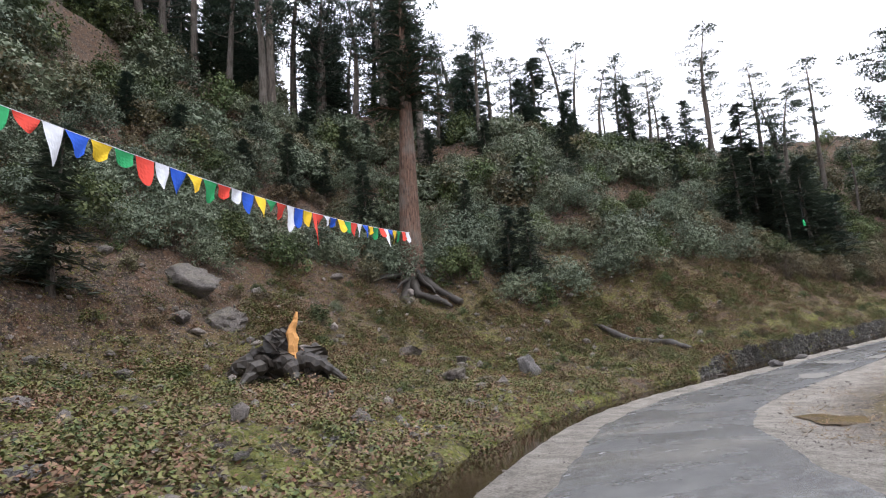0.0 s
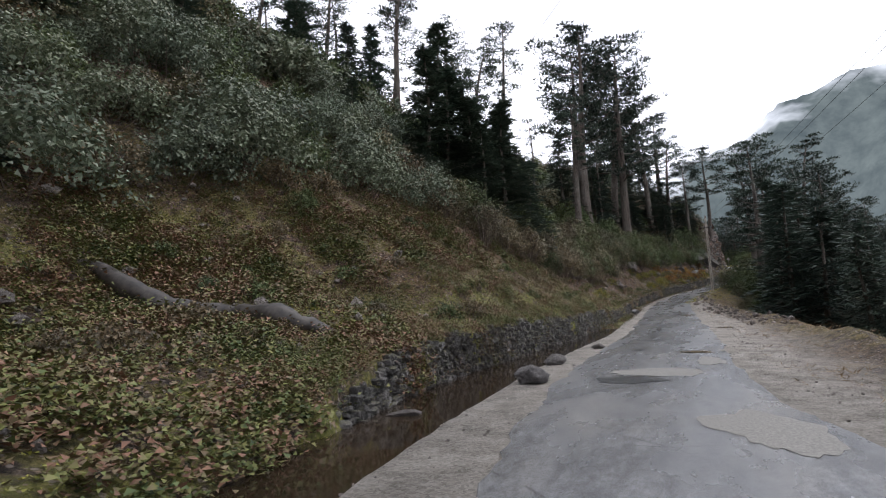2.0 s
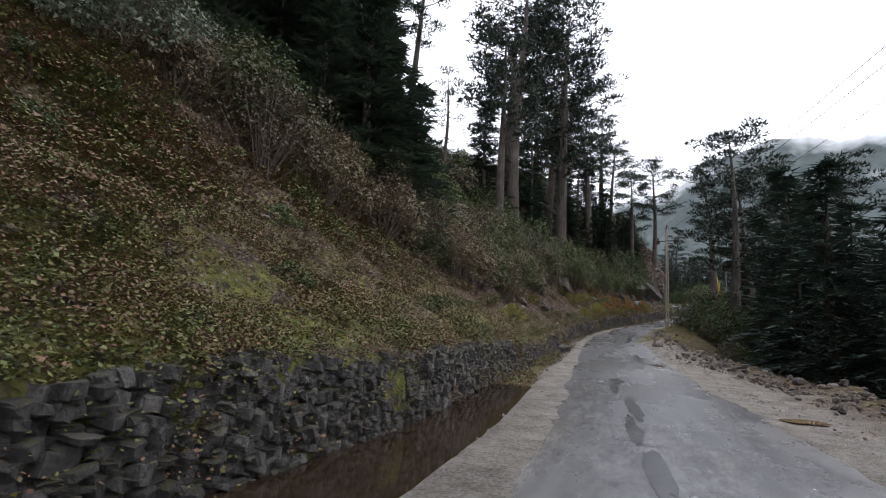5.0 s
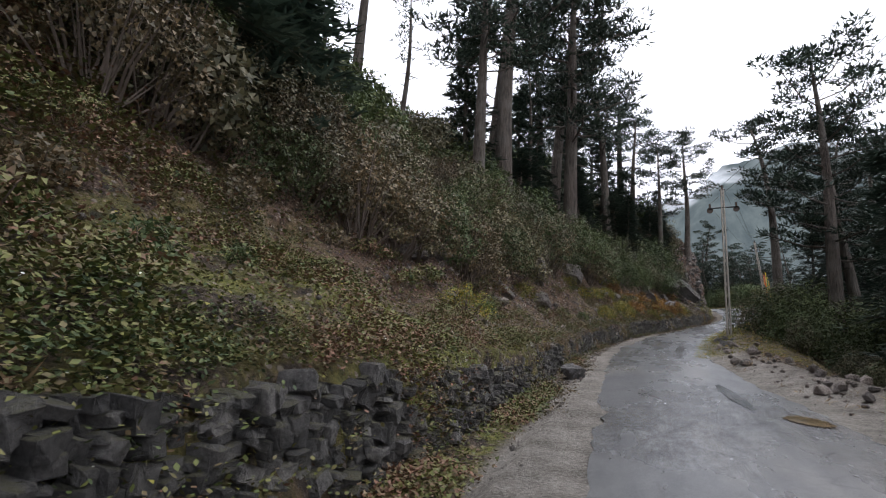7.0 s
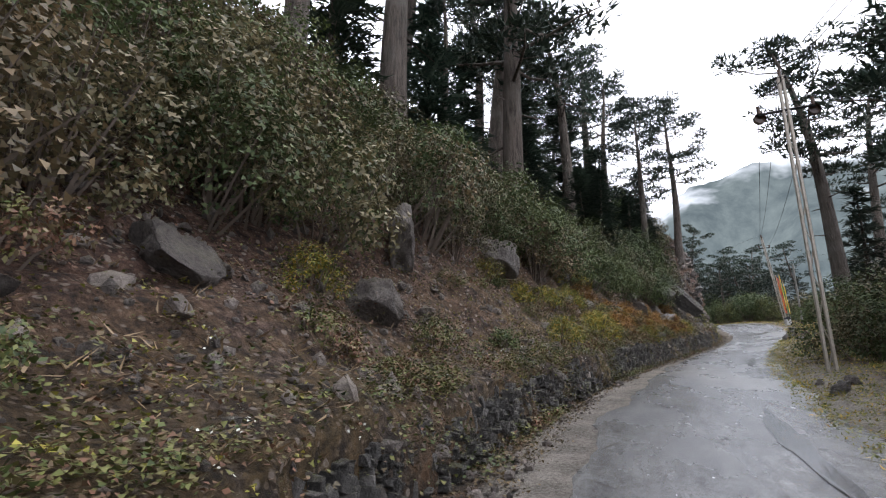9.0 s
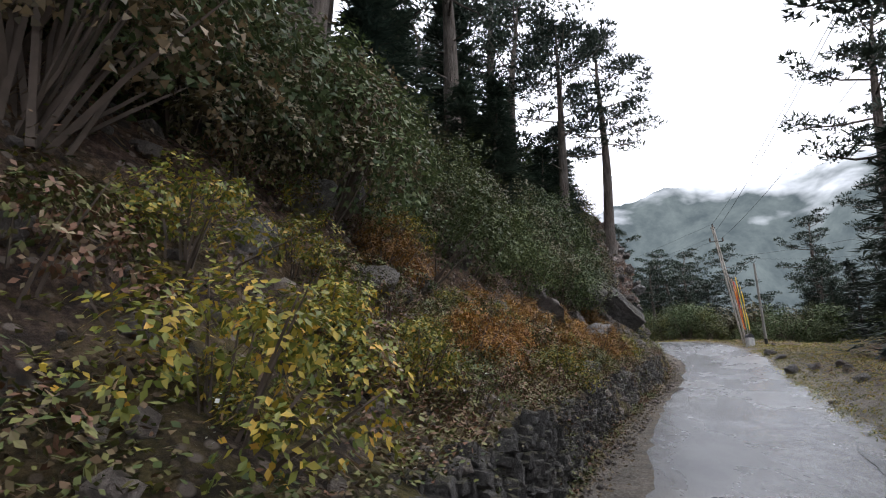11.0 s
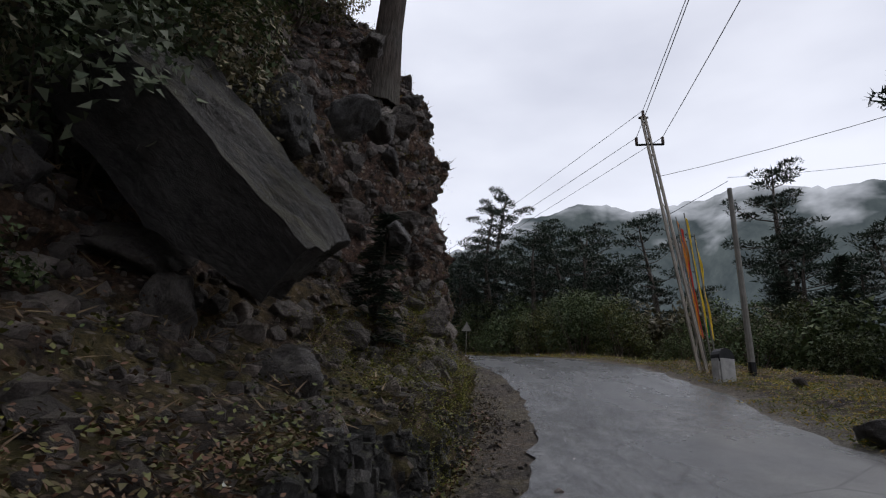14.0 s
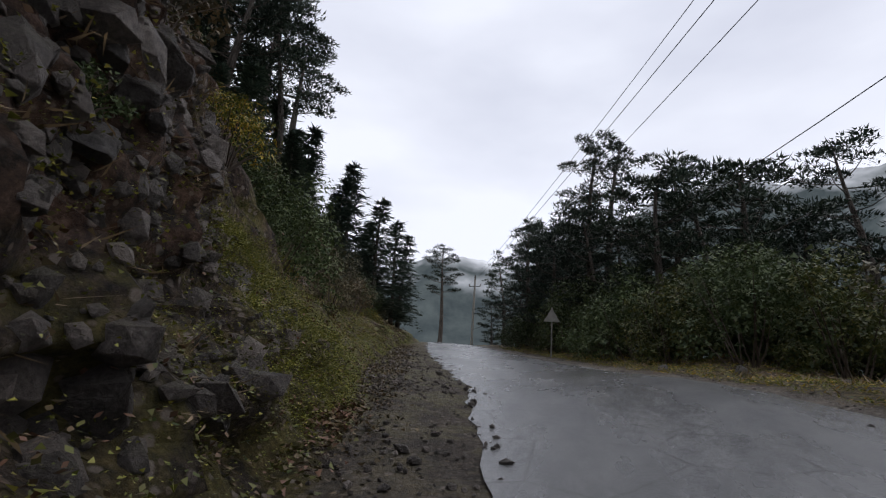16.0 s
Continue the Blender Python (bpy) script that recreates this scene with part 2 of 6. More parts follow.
COVER = cover_material()
STRAW = leaf_material("dry_stems", (0.0, (0.09, 0.06, 0.035)), (1.0, (0.26, 0.19, 0.11)))
LICHEN = leaf_material("beard_lichen", (0.0, (0.2, 0.2, 0.12)), (1.0, (0.48, 0.48, 0.3)), rough=0.9)
FRESH_WOOD = plain_material("fresh_split_wood", (0.55, 0.27, 0.09), 0.7, scale=14)
STEEL = plain_material("galvanised_steel", (0.36, 0.32, 0.27), 0.5, 0.6)
WOOD_POLE = plain_material("weathered_pole", (0.26, 0.245, 0.22), 0.85, scale=5)
DARK_METAL = plain_material("dark_metal", (0.03, 0.03, 0.032), 0.5, 0.5)
CERAMIC = plain_material("ceramic_insulator", (0.09, 0.055, 0.04), 0.25)
WIRE = plain_material("wire", (0.05, 0.05, 0.055), 0.5, 0.6)
CLOTH = {n: plain_material(n + "_cloth", c, 0.85, 0.0, 0.2, 3.0) for n, c in
         (("red", (0.62, 0.06, 0.04)), ("white", (0.62, 0.63, 0.68)), ("blue", (0.02, 0.09, 0.5)), ("yellow", (0.75, 0.5, 0.03)), ("green", (0.02, 0.26, 0.09)), ("orange", (0.7, 0.24, 0.03)))}
STONE_PAINT = plain_material("weathered_whitewash", (0.5, 0.49, 0.47), 0.8, 0.0, 0.35, 6)
BOTTLE = plain_material("green_plastic", (0.02, 0.42, 0.14), 0.15)

# ---- the lie of the land ----
# the middle of the road: (y, x) and (y, z)
ROAD_X = [(-250, 242), (-79, 66.7), (-43, 30), (-31.2, 17.9), (-25.7, 12.2), (-20.2, 7.5), (-15.2, 4.3), (-10.5, 2.8), (-6.2, 1.9), (-2.7, 1.25), (0, 0.83),
          (5, 0.54), (10, 0.46), (16.7, 0.42), (25, 0.08), (33.3, -0.17), (41.7, -0.21), (45.8, 0.17), (50, 1.0), (55.8, 2.17), (61.7, 3.67), (66.7, 5.25),
          (72.5, 7.17), (76.7, 8.33), (80.8, 9.33), (84.2, 9.67), (87.5, 9.33), (90.8, 8.5), (96.7, 6.83), (108.3, 3.75), (125, -0.42), (166.7, -10.8), (250, -50), (500, -200)]
ROAD_Z = [(-250, 0), (-79, 2.5), (-43, 1.8), (-31.2, 1.11), (-25.7, 0.41), (-20.2, -0.04), (-15.2, -0.27), (-10.5, -0.22), (-6.2, -0.17), (0, 0), (5, 0.35), (10, 0.67),
          (16.7, 1.04), (25, 1.67), (33.3, 2.54), (41.7, 3.58), (50, 4.79), (61.7, 6.29), (72.5, 7.96), (80.8, 9.4), (84.2, 9.95), (87.5, 10.75), (91, 11.45), (97, 12.2), (108.3, 13.7), (125, 15.8),
          (166.7, 20), (250, 24), (500, 28)]
SY = np.arange(-250, 500, 0.25)


def smooth(values, width):
    k = np.exp(-np.linspace(-2, 2, 2 * width + 1) ** 2)
    return np.convolve(np.pad(values, width, mode="edge"), k / k.sum(), "valid")


SX = smooth(np.interp(SY, *np.array(ROAD_X).T), 14)
SZ = smooth(np.interp(SY, *np.array(ROAD_Z).T), 14)
STX, STY = np.gradient(SX, 0.25), np.ones_like(SX)
SLEN = np.hypot(STX, STY)

SECTIONS = {}


def section(y, edge, base, wall, *slope):
    """A cross-section on the uphill side: the road's gravel edge, the ditch, the wall's foot and height, and (out, up) along the slope."""
    depth = -0.3 if y < 25 else -0.1
    lean = 0.2 if wall > 0.4 else 0.35
    pts = [(edge, -0.02), (edge + 0.36, depth), (base, depth * 0.8), (base + lean, wall), *slope, (80, slope[-1][1] + 7), (260, slope[-1][1] + 26), (1500, slope[-1][1] + 60)]
    SECTIONS[y] = pts


section(-33, 2.8, 4.1, 0.05, (6.7, 0.5), (10, 0.75), (15, 1.15), (22, 2.4), (31, 5.0), (41, 11), (62, 33))
section(-15, 2.9, 4.3, 0.05, (6.7, 0.5), (9.5, 0.8), (13, 1.2), (18, 3.0), (24, 6.0), (31, 10.5), (52, 32))
section(-5, 3.0, 4.5, 0.1, (6.7, 0.6), (9.2, 1.0), (11.7, 1.55), (15, 3.4), (19.2, 6.6), (25.5, 11.5), (46, 33))
section(1.7, 2.9, 5.1, 0.85, (6.9, 1.3), (9.2, 1.85), (11.7, 2.7), (15, 5.2), (19.2, 8.6), (27.5, 16), (46, 30))
section(8.3, 2.8, 4.65, 1.0, (6.3, 1.75), (7.9, 2.95), (10, 4.35), (12.5, 6.1), (15.8, 8.8), (25, 17.3), (43, 30))
section(21, 2.7, 4.0, 0.95, (5.4, 1.75), (7.1, 2.9), (9.2, 4.7), (11.7, 7.2), (15, 10.4), (25, 19), (42, 30))
section(37.5, 2.3, 3.2, 0.7, (4.6, 1.25), (6.2, 2.2), (7.9, 3.65), (9.6, 5.8), (13.3, 9.4), (25, 18.6), (42, 30))
section(50, 2.4, 2.9, 0.75, (4.0, 1.3), (5.2, 2.6), (6.3, 4.2), (7.9, 5.8), (11.7, 8.7), (23, 16.7), (42, 27))
section(65, 2.3, 3.0, 0.75, (4.3, 1.4), (5.5, 2.2), (6.5, 3.75), (7.5, 5.6), (10.8, 7.9), (23, 15), (42, 25))
section(76.2, 2.25, 2.8, 0.75, (4.1, 1.2), (5.3, 1.9), (6.2, 3.3), (6.9, 5.2), (9.2, 8.2), (21, 14), (42, 24))
section(80.2, 2.3, 2.8, 0.7, (3.7, 1.2), (4.6, 2.3), (4.95, 4.2), (5.6, 6.1), (8.2, 8.9), (21, 14.5), (42, 24.5))
section(84.2, 2.4, 2.9, 0.65, (3.45, 1.5), (3.7, 3.6), (4.1, 5.8), (4.8, 7.9), (7.5, 10), (20, 15.8), (42, 26))
section(90, 2.4, 3.1, 0.45, (4.3, 1.3), (4.9, 2.75), (5.8, 4.8), (7.5, 7.1), (10, 9.2), (21.7, 16.7), (42, 28))
section(98, 2.4, 3.2, 0.35, (5.2, 1.2), (6.7, 2.3), (8.3, 4.2), (10.4, 6.2), (13.3, 9.2), (23, 17.5), (42, 30))
section(125, 2.4, 3.2, 0.45, (5.8, 1.5), (7.5, 2.7), (9.6, 4.3), (11.7, 6.5), (15, 9.6), (25, 17.5), (42, 30))
SEC_Y = np.array(sorted(SECTIONS), float)
SEC = np.array([SECTIONS[k] for k in sorted(SECTIONS)], float)
# the downhill side: verge, low berm, bank down to the valley, the far flank
RIGHT_A = [(2.2, -0.02), (4.6, -0.06), (5.6, 0.12), (7.0, -0.4), (10, -2.2), (18, -6), (40, -16), (120, -45), (500, -60), (1500, 40)]
RIGHT_B = [(1.4, -0.01), (1.9, 0.14), (2.7, 0.3), (4.0, -0.05), (7.5, -1.6), (15, -4), (40, -14), (120, -45), (500, -60), (1500, 40)]
RIGHT_C = [(2.4, -0.02), (3.4, 0.1), (4.8, 0.2), (7.0, 0.2), (10, 0.0), (18, -0.8), (40, -4), (120, -30), (500, -60), (1500, 40)]
RIGHT_Y = np.array([-60, 25, 38, 70, 82, 400], float)
RIGHT = np.array([RIGHT_A, RIGHT_A, RIGHT_B, RIGHT_B, RIGHT_C, RIGHT_C], float)


def lerp_rows(y, ys, table):
    i = int(np.clip(np.searchsorted(ys, y) - 1, 0, len(ys) - 2))
    f = float(np.clip((y - ys[i]) / (ys[i + 1] - ys[i]), 0, 1))
    f = f * f * (3 - 2 * f)
    return table[i] * (1 - f) + table[i + 1] * f


def on_plan(y, d, h):
    """Station y on the road, d to the right of its middle, h above it."""
    x, z = np.interp(y, SY, SX), np.interp(y, SY, SZ)
    z += 0.17 * math.exp(-((y - 80) / 18) ** 2) * min(max(d, -0.5), 2.6)
    tx, ln = np.interp(y, SY, STX), np.interp(y, SY, SLEN)
    nx, ny = 1 / ln, -tx / ln
    f = min(max((abs(d) - 8) / 22, 0), 1)
    f = f * f * (3 - 2 * f)
    return Vector((x + d * (nx * (1 - f) + f), y + d * ny * (1 - f), z + h))


def rough_at(p, d, steep=1.0):
    """The unevenness of the ground: none on the road, more up the slope."""
    a = abs(d)
    k = min(max((a - 4.4) / 2.2, 0), 1) if d < 0 and p.y < 24 else min(max((a - 2.6) / 3.0, 0), 1)
    far = min(max((a - 15) / 25, 0), 1)
    n = noise.fractal(p * 0.9, 0.9, 2.2, 4) * 0.22 + noise.noise(p * 0.23) * 0.55 * k + noise.noise(p * 0.06) * 3.0 * far
    return n * k * steep


def ground_at(y, d):
    """The ground's point at station y and distance d to the right."""
    rows = lerp_rows(y, SEC_Y, SEC) if d < 0 else lerp_rows(y, RIGHT_Y, RIGHT)
    h = np.interp(abs(d), np.r_[0, rows[:, 0]], np.r_[0.0, rows[:, 1]])
    p = on_plan(y, d, h)
    p.z += rough_at(p, d)
    return p


def station(x, y):
    """The station and the distance from the road's middle of a place on the plan."""
    s = y
    d = x - np.interp(s, SY, SX)
    for _ in range(12):
        p = on_plan(s, d, 0)
        s += (y - p.y) * 0.8
        d += (x - p.x) * 0.8
    return s, d


def link(name, bm_or_mesh, mats, parent=None, smooth_faces=False):
    if isinstance(bm_or_mesh, bmesh.types.BMesh):
        me = bpy.data.meshes.new(name)
        bm_or_mesh.to_mesh(me)
        bm_or_mesh.free()
    else:
        me = bm_or_mesh
    for m in (mats if isinstance(mats, (list, tuple)) else [mats]):
        me.materials.append(m)
    if smooth_faces:
        me.polygons.foreach_set("use_smooth", [True] * len(me.polygons))
    ob = new(name, me)
    ob.parent = parent
    return ob


def part(name, bm_or_mesh, mat, parent, label=""):
    return tagged(link(name, bm_or_mesh, mat, parent), label)


def mesh_of(name, verts, faces):
    me = bpy.data.meshes.new(name)
    me.from_pydata([tuple(v) for v in verts], [], faces)
    me.update()
    return me


GRID = {}


def build_ground():
    ys = np.r_[np.arange(-240, -50, 12), np.arange(-50, -38, 2), np.arange(-38, 125, 0.42), np.arange(125, 200, 4), np.arange(200, 500, 25)]
    div_l = [2, 3, 4, 7, 12, 11, 11, 12, 12, 14, 12, 6, 4, 3]
    div_r = [3, 6, 4, 5, 7, 7, 6, 4, 3, 3]
    cols, verts, zone = None, [], []
    for y in ys:
        L, R = lerp_rows(y, SEC_Y, SEC), lerp_rows(y, RIGHT_Y, RIGHT)
        left, right = [], []
        prev = np.array([0.0, -0.02])
        for k, p in enumerate(L):
            for j in range(div_l[k]):
                left.append((*(prev + (p - prev) * (j + 1) / div_l[k]), k))
            prev = p
        prev = np.array([0.0, -0.02])
        for k, p in enumerate(R):
            for j in range(div_r[k]):
                right.append((*(prev + (p - prev) * (j + 1) / div_r[k]), k))
            prev = p
        row = [(-d, h, k) for d, h, k in reversed(left)] + [(0.0, -0.02, 0)] + [(d, h, -1 - k) for d, h, k in right]
        cols = len(row)
        bare = float(np.interp(y, [-20, 0, 8, 20, 28, 40, 55, 70, 110], [0.1, 0.35, 0.55, 0.75, 0.85, 1.0, 0.85, 0.75, 0.35]))
        for d, h, k in row:
            p = on_plan(y, d, h)
            q = p.copy()
            q.z += rough_at(p, d) + (0.035 * noise.fractal(p * 1.4, 0.8, 2.2, 3) if 1.4 < abs(d) < 3.4 else 0)
            if k >= 3:
                q.x += noise.noise(p * 0.7 + Vector((9, 0, 0))) * 0.3 + noise.fractal(p * 1.7, 0.8, 2.2, 3) * (0.16 + 0.3 * math.exp(-((y - 83) / 7) ** 4))
            verts.append(q)
            a = abs(d)
            scree = bare * (min(max((a - (5.5 if y < 30 else 3.6)) / 2.4, 0), 1) if d < 0 else 0) * (1 - min(max((a - 16) / 6, 0), 1))
            scree = max(scree, 0.9 if (d < 0 and 80 < y < 89 and 5 <= k <= 8) else 0)
            gravel = ((1.0 if k <= 1 else 0.0) * float(np.interp(y, [34, 55, 76], [1.0, 0.75, 0.35]))) if d < 0 else min(1.0, max(0.0, 1 - (a - float(np.interp(y, [25, 40, 60, 80, 88], [3.2, 2.0, 1.5, 1.5, 2.3]))) / float(np.interp(y, [25, 40, 88], [2.2, 1.0, 0.8]))))
            moss = float(np.interp(y, [30, 36, 48, 54, 74, 78, 88, 92], [1.0, 0.15, 0.15, 0.5, 0.5, 0.4, 0.5, 1.0])) if d < 0 else 0.35
            moss *= 1 - min(max((a - 15) / 7, 0), 1)
            zone.append((scree, moss * (1 - gravel), gravel, 1))
    faces = []
    for i in range(len(ys) - 1):
        for j in range(cols - 1):
            a = i * cols + j
            faces.append((a, a + 1, a + cols + 1, a + cols))
    GRID.update(y=np.array(ys), p=np.array([tuple(v) for v in verts]).reshape(len(ys), cols, 3), d=np.array([r[0] for r in row]), k=np.array([r[2] for r in row]))
    me = mesh_of("ground", verts, faces)
    at = me.color_attributes.new("zone", "FLOAT_COLOR", "POINT")
    at.data.foreach_set("color", np.array(zone, np.float32).ravel())
    ob = link("ground", me, SOIL, smooth_faces=True)
    return tagged(ob, "steep hillside of brown soil, scree and moss with a gravel roadside", "ground", kind="structure")


build_ground()


def build_road():
    ys = np.r_[np.arange(-70, -36, 1.0), np.arange(-36, 120, 0.3), np.arange(120, 240, 3)]
    n, verts = 16, []
    for y in ys:
        wl_ = 1.85 + 0.22 * noise.noise(Vector((0, y * 0.45, 3))) + 0.12 * noise.noise(Vector((0, y * 1.9, 5)))
        wr_ = float(np.interp(y, [20, 40, 70, 80, 88], [1.95, 1.45, 1.15, 1.25, 1.95])) + 0.22 * noise.noise(Vector((4, y * 0.35, 3))) + 0.14 * noise.noise(Vector((4, y * 1.7, 5)))
        wl_ += (0.14 * noise.noise(Vector((7, y * 4.1, 3))) + 0.1 * noise.noise(Vector((9, y * 9.3, 1)))) * min(1, max(0.35, (y - 60) / 15))
        wl_ += 0.3 * math.exp(-((y - 66) / 12) ** 2) - 0.35 * math.exp(-((y - 92) / 8) ** 2)
        wide = 0.55 * math.exp(-((y - 90) / 9) ** 2)
        for j in range(n + 1):
            d = -wl_ + (wl_ + wr_ + wide) * j / n
            e = 0.045 * (1 - abs(2 * j / n - 1) ** 4) - 0.02
            p = on_plan(y, d, 0.012 + e)
            p.z += 0.02 * noise.noise(p * 0.8)
            verts.append(p)
    faces = [(i * (n + 1) + j, i * (n + 1) + j + 1, (i + 1) * (n + 1) + j + 1, (i + 1) * (n + 1) + j) for i in range(len(ys) - 1) for j in range(n)]
    return tagged(link("road", mesh_of("road", verts, faces), ASPHALT, smooth_faces=True), "worn wet grey asphalt mountain road with ragged edges", "road", kind="structure")


build_road()


def build_ditch():
    ys, verts = np.arange(-45, 23, 0.5), []
    for y in ys:
        L = lerp_rows(y, SEC_Y, SEC)
        for d in (L[0][0] + 0.05, (L[1][0] + L[2][0]) / 2, L[2][0] + 0.25):
            verts.append(on_plan(y, -d, -0.17 + 0.006 * max(0, y)))
    faces = [(i * 3 + j, i * 3 + j + 1, i * 3 + j + 4, i * 3 + j + 3) for i in range(len(ys) - 1) for j in range(2)]
    return tagged(link("ditch_water", mesh_of("ditch_water", verts, faces), WATER), "still brown water standing in the roadside ditch", "water", kind="structure")


build_ditch()


# ---- plants ----
def tube(verts, faces, pts, radii, sides=6):
    """Adds a tapered tube along pts."""
    base = len(verts)
    up = Vector((0.3, 0.2, 1)).normalized()
    for i, p in enumerate(pts):
        t = (pts[min(i + 1, len(pts) - 1)] - pts[max(i - 1, 0)]).normalized()
        a = t.cross(up)
        a = a.normalized() if a.length > 1e-3 else Vector((1, 0, 0))
        b = t.cross(a)
        for k in range(sides):
            g = 2 * math.pi * k / sides
            verts.append(p + (a * math.cos(g) + b * math.sin(g)) * radii[i])
    for i in range(len(pts) - 1):
        for k in range(sides):
            c, d = base + i * sides + k, base + i * sides + (k + 1) % sides
            faces.append((c, d, d + sides, c + sides))
    tip = len(verts)
    verts.append(pts[-1])
    last = base + (len(pts) - 1) * sides
    for k in range(sides):
        faces.append((last + k, last + (k + 1) % sides, tip))


def spray(verts, faces, p, out, size, rng, count=9, lift=0.12, fan=0.9, wide=1.0):
    """A flat spray of needle twigs: thin pointed blades fanned out from p."""
    side = Vector((-out.y, out.x, 0))
    side = side.normalized() if side.length > 1e-4 else Vector((1, 0, 0))
    for _ in range(count):
        a = rng.uniform(-fan, fan)
        w = out * math.cos(a) + side * math.sin(a) + Vector((0, 0, rng.uniform(-0.35, 0.35) + lift))
        w.normalize()
        q = p + Vector((rng.uniform(-1, 1), rng.uniform(-1, 1), rng.uniform(-0.35, 0.35))) * size * 0.35
        ln, wd = size * rng.uniform(0.55, 1.1), size * rng.uniform(0.065, 0.12) * wide
        n = Vector((rng.uniform(-0.4, 0.4), rng.uniform(-0.4, 0.4), 1))
        c = w.cross(n).normalized() * wd
        b = len(verts)
        verts += [q - c * 0.7, q + c * 0.7, q + w * ln]
        faces.append((b, b + 1, b + 2))


def clump(verts, faces, p, radius, rng, count):
    """A flat cushion of needle tufts, domed above and level below."""
    for _ in range(count):
        g, r = rng.uniform(0, 6.2832), radius * math.sqrt(rng.random())
        o = Vector((math.cos(g), math.sin(g), 0))
        q = p + o * r + Vector((0, 0, radius * 0.42 * (1 - (r / radius) ** 2) * rng.uniform(-0.15, 1.0)))
        w = (o * rng.uniform(0.1, 1.0) + Vector((rng.uniform(-0.5, 0.5), rng.uniform(-0.5, 0.5), rng.uniform(-0.1, 0.75)))).normalized()
        ln = rng.uniform(0.2, 0.4)
        c = w.cross(Vector((rng.uniform(-0.8, 0.8), rng.uniform(-0.8, 0.8), 1))).normalized() * rng.uniform(0.035, 0.07)
        b = len(verts)
        verts += [q - c, q + c, q + w * ln]
        faces.append((b, b + 1, b + 2))


def old_pine(seed, height, trunk_r, bare, spread, boughs, lean=0.0, needles=None, dense=38, side=0.0, stubs=4):
    """An old pine: a bare, slightly crooked trunk, crooked limbs that bend upwards, and flat cushions of needles at their ends."""
    rng = random.Random(seed)
    tv, tf, cv, cf = [], [], [], []
    g0 = rng.uniform(0, 6.28)
    bend = Vector((math.cos(g0), math.sin(g0), 0)) * lean

    def axis(u):
        return Vector((bend.x * u * u + 0.28 * math.sin(u * 5 + seed) * u, bend.y * u * u + 0.28 * math.cos(u * 4 + seed) * u, u * height))

    n = 11
    pts = [axis(i / n) for i in range(n + 1)]
    pts[0].z = -0.6
    tube(tv, tf, pts, [trunk_r * (1.4 if i == 0 else 1) * (1 - 0.88 * (i / n) ** 1.3) for i in range(n + 1)], 8)
    for k in range(stubs):
        u = rng.uniform(bare * 0.45, bare)
        g = rng.uniform(0, 6.28)
        o = Vector((math.cos(g), math.sin(g), rng.uniform(-0.25, 0.3)))
        tube(tv, tf, [axis(u), axis(u) + o * rng.uniform(0.6, 1.6)], [0.05, 0.012], 3)
    for k in range(boughs):
        f = (k + rng.uniform(0, 0.9)) / boughs
        u = bare + (0.985 - bare) * f
        g = k * 2.4 + rng.uniform(-0.7, 0.7)
        o = Vector((math.cos(g), math.sin(g), 0))
        shape = 0.5 + 0.5 * math.sin(math.pi * min(1.0, 0.15 + 0.75 * f)) if f < 0.86 else 0.5
        ln = spread * shape * rng.uniform(0.5, 1.15)
        rise = rng.uniform(0.05, 0.5) + 0.3 * f
        c = axis(u)
        kink = Vector((-o.y, o.x, 0)) * rng.uniform(-0.25, 0.25) * ln
        a1 = c + o * ln * 0.4 + Vector((0, 0, ln * rise * 0.12)) + kink * 0.5
        a2 = c + o * ln * 0.75 + Vector((0, 0, ln * rise * 0.5)) + kink
        a3 = c + o * ln + Vector((0, 0, ln * rise * 0.75)) + kink * 0.6
        r0 = max(0.025, trunk_r * 0.26 * (1 - 0.6 * u))
        tube(tv, tf, [c, a1, a2, a3], [r0, r0 * 0.75, r0 * 0.5, r0 * 0.2], 4)
        many = 2 + int(ln / 0.75)
        for j in range(many):
            v = 0.42 + 0.58 * (j + rng.random()) / many
            q = a1.lerp(a2, (v - 0.4) / 0.35) if v < 0.75 else a2.lerp(a3, (v - 0.75) / 0.25)
            out = Vector((-o.y, o.x, 0)) * rng.uniform(-1, 1) * 0.34 * ln + Vector((0, 0, rng.uniform(0.0, 0.3)))
            tube(tv, tf, [q, q + out], [r0 * 0.3, r0 * 0.12], 3)
            clump(cv, cf, q + out, rng.uniform(0.42, 0.78) * (0.75 + 0.08 * spread), rng, dense)
    top = axis(1.0)
    for k in range(3):
        clump(cv, cf, top + Vector((rng.uniform(-0.5, 0.5), rng.uniform(-0.5, 0.5), rng.uniform(-0.6, 0.05))), 0.5, rng, dense)
    root = new("conifer_tree")
    link("trunk", mesh_of("trunk", tv, tf), BARK, root, True)
    link("crown", mesh_of("crown", cv, cf), needles or NEEDLE, root)
    return root


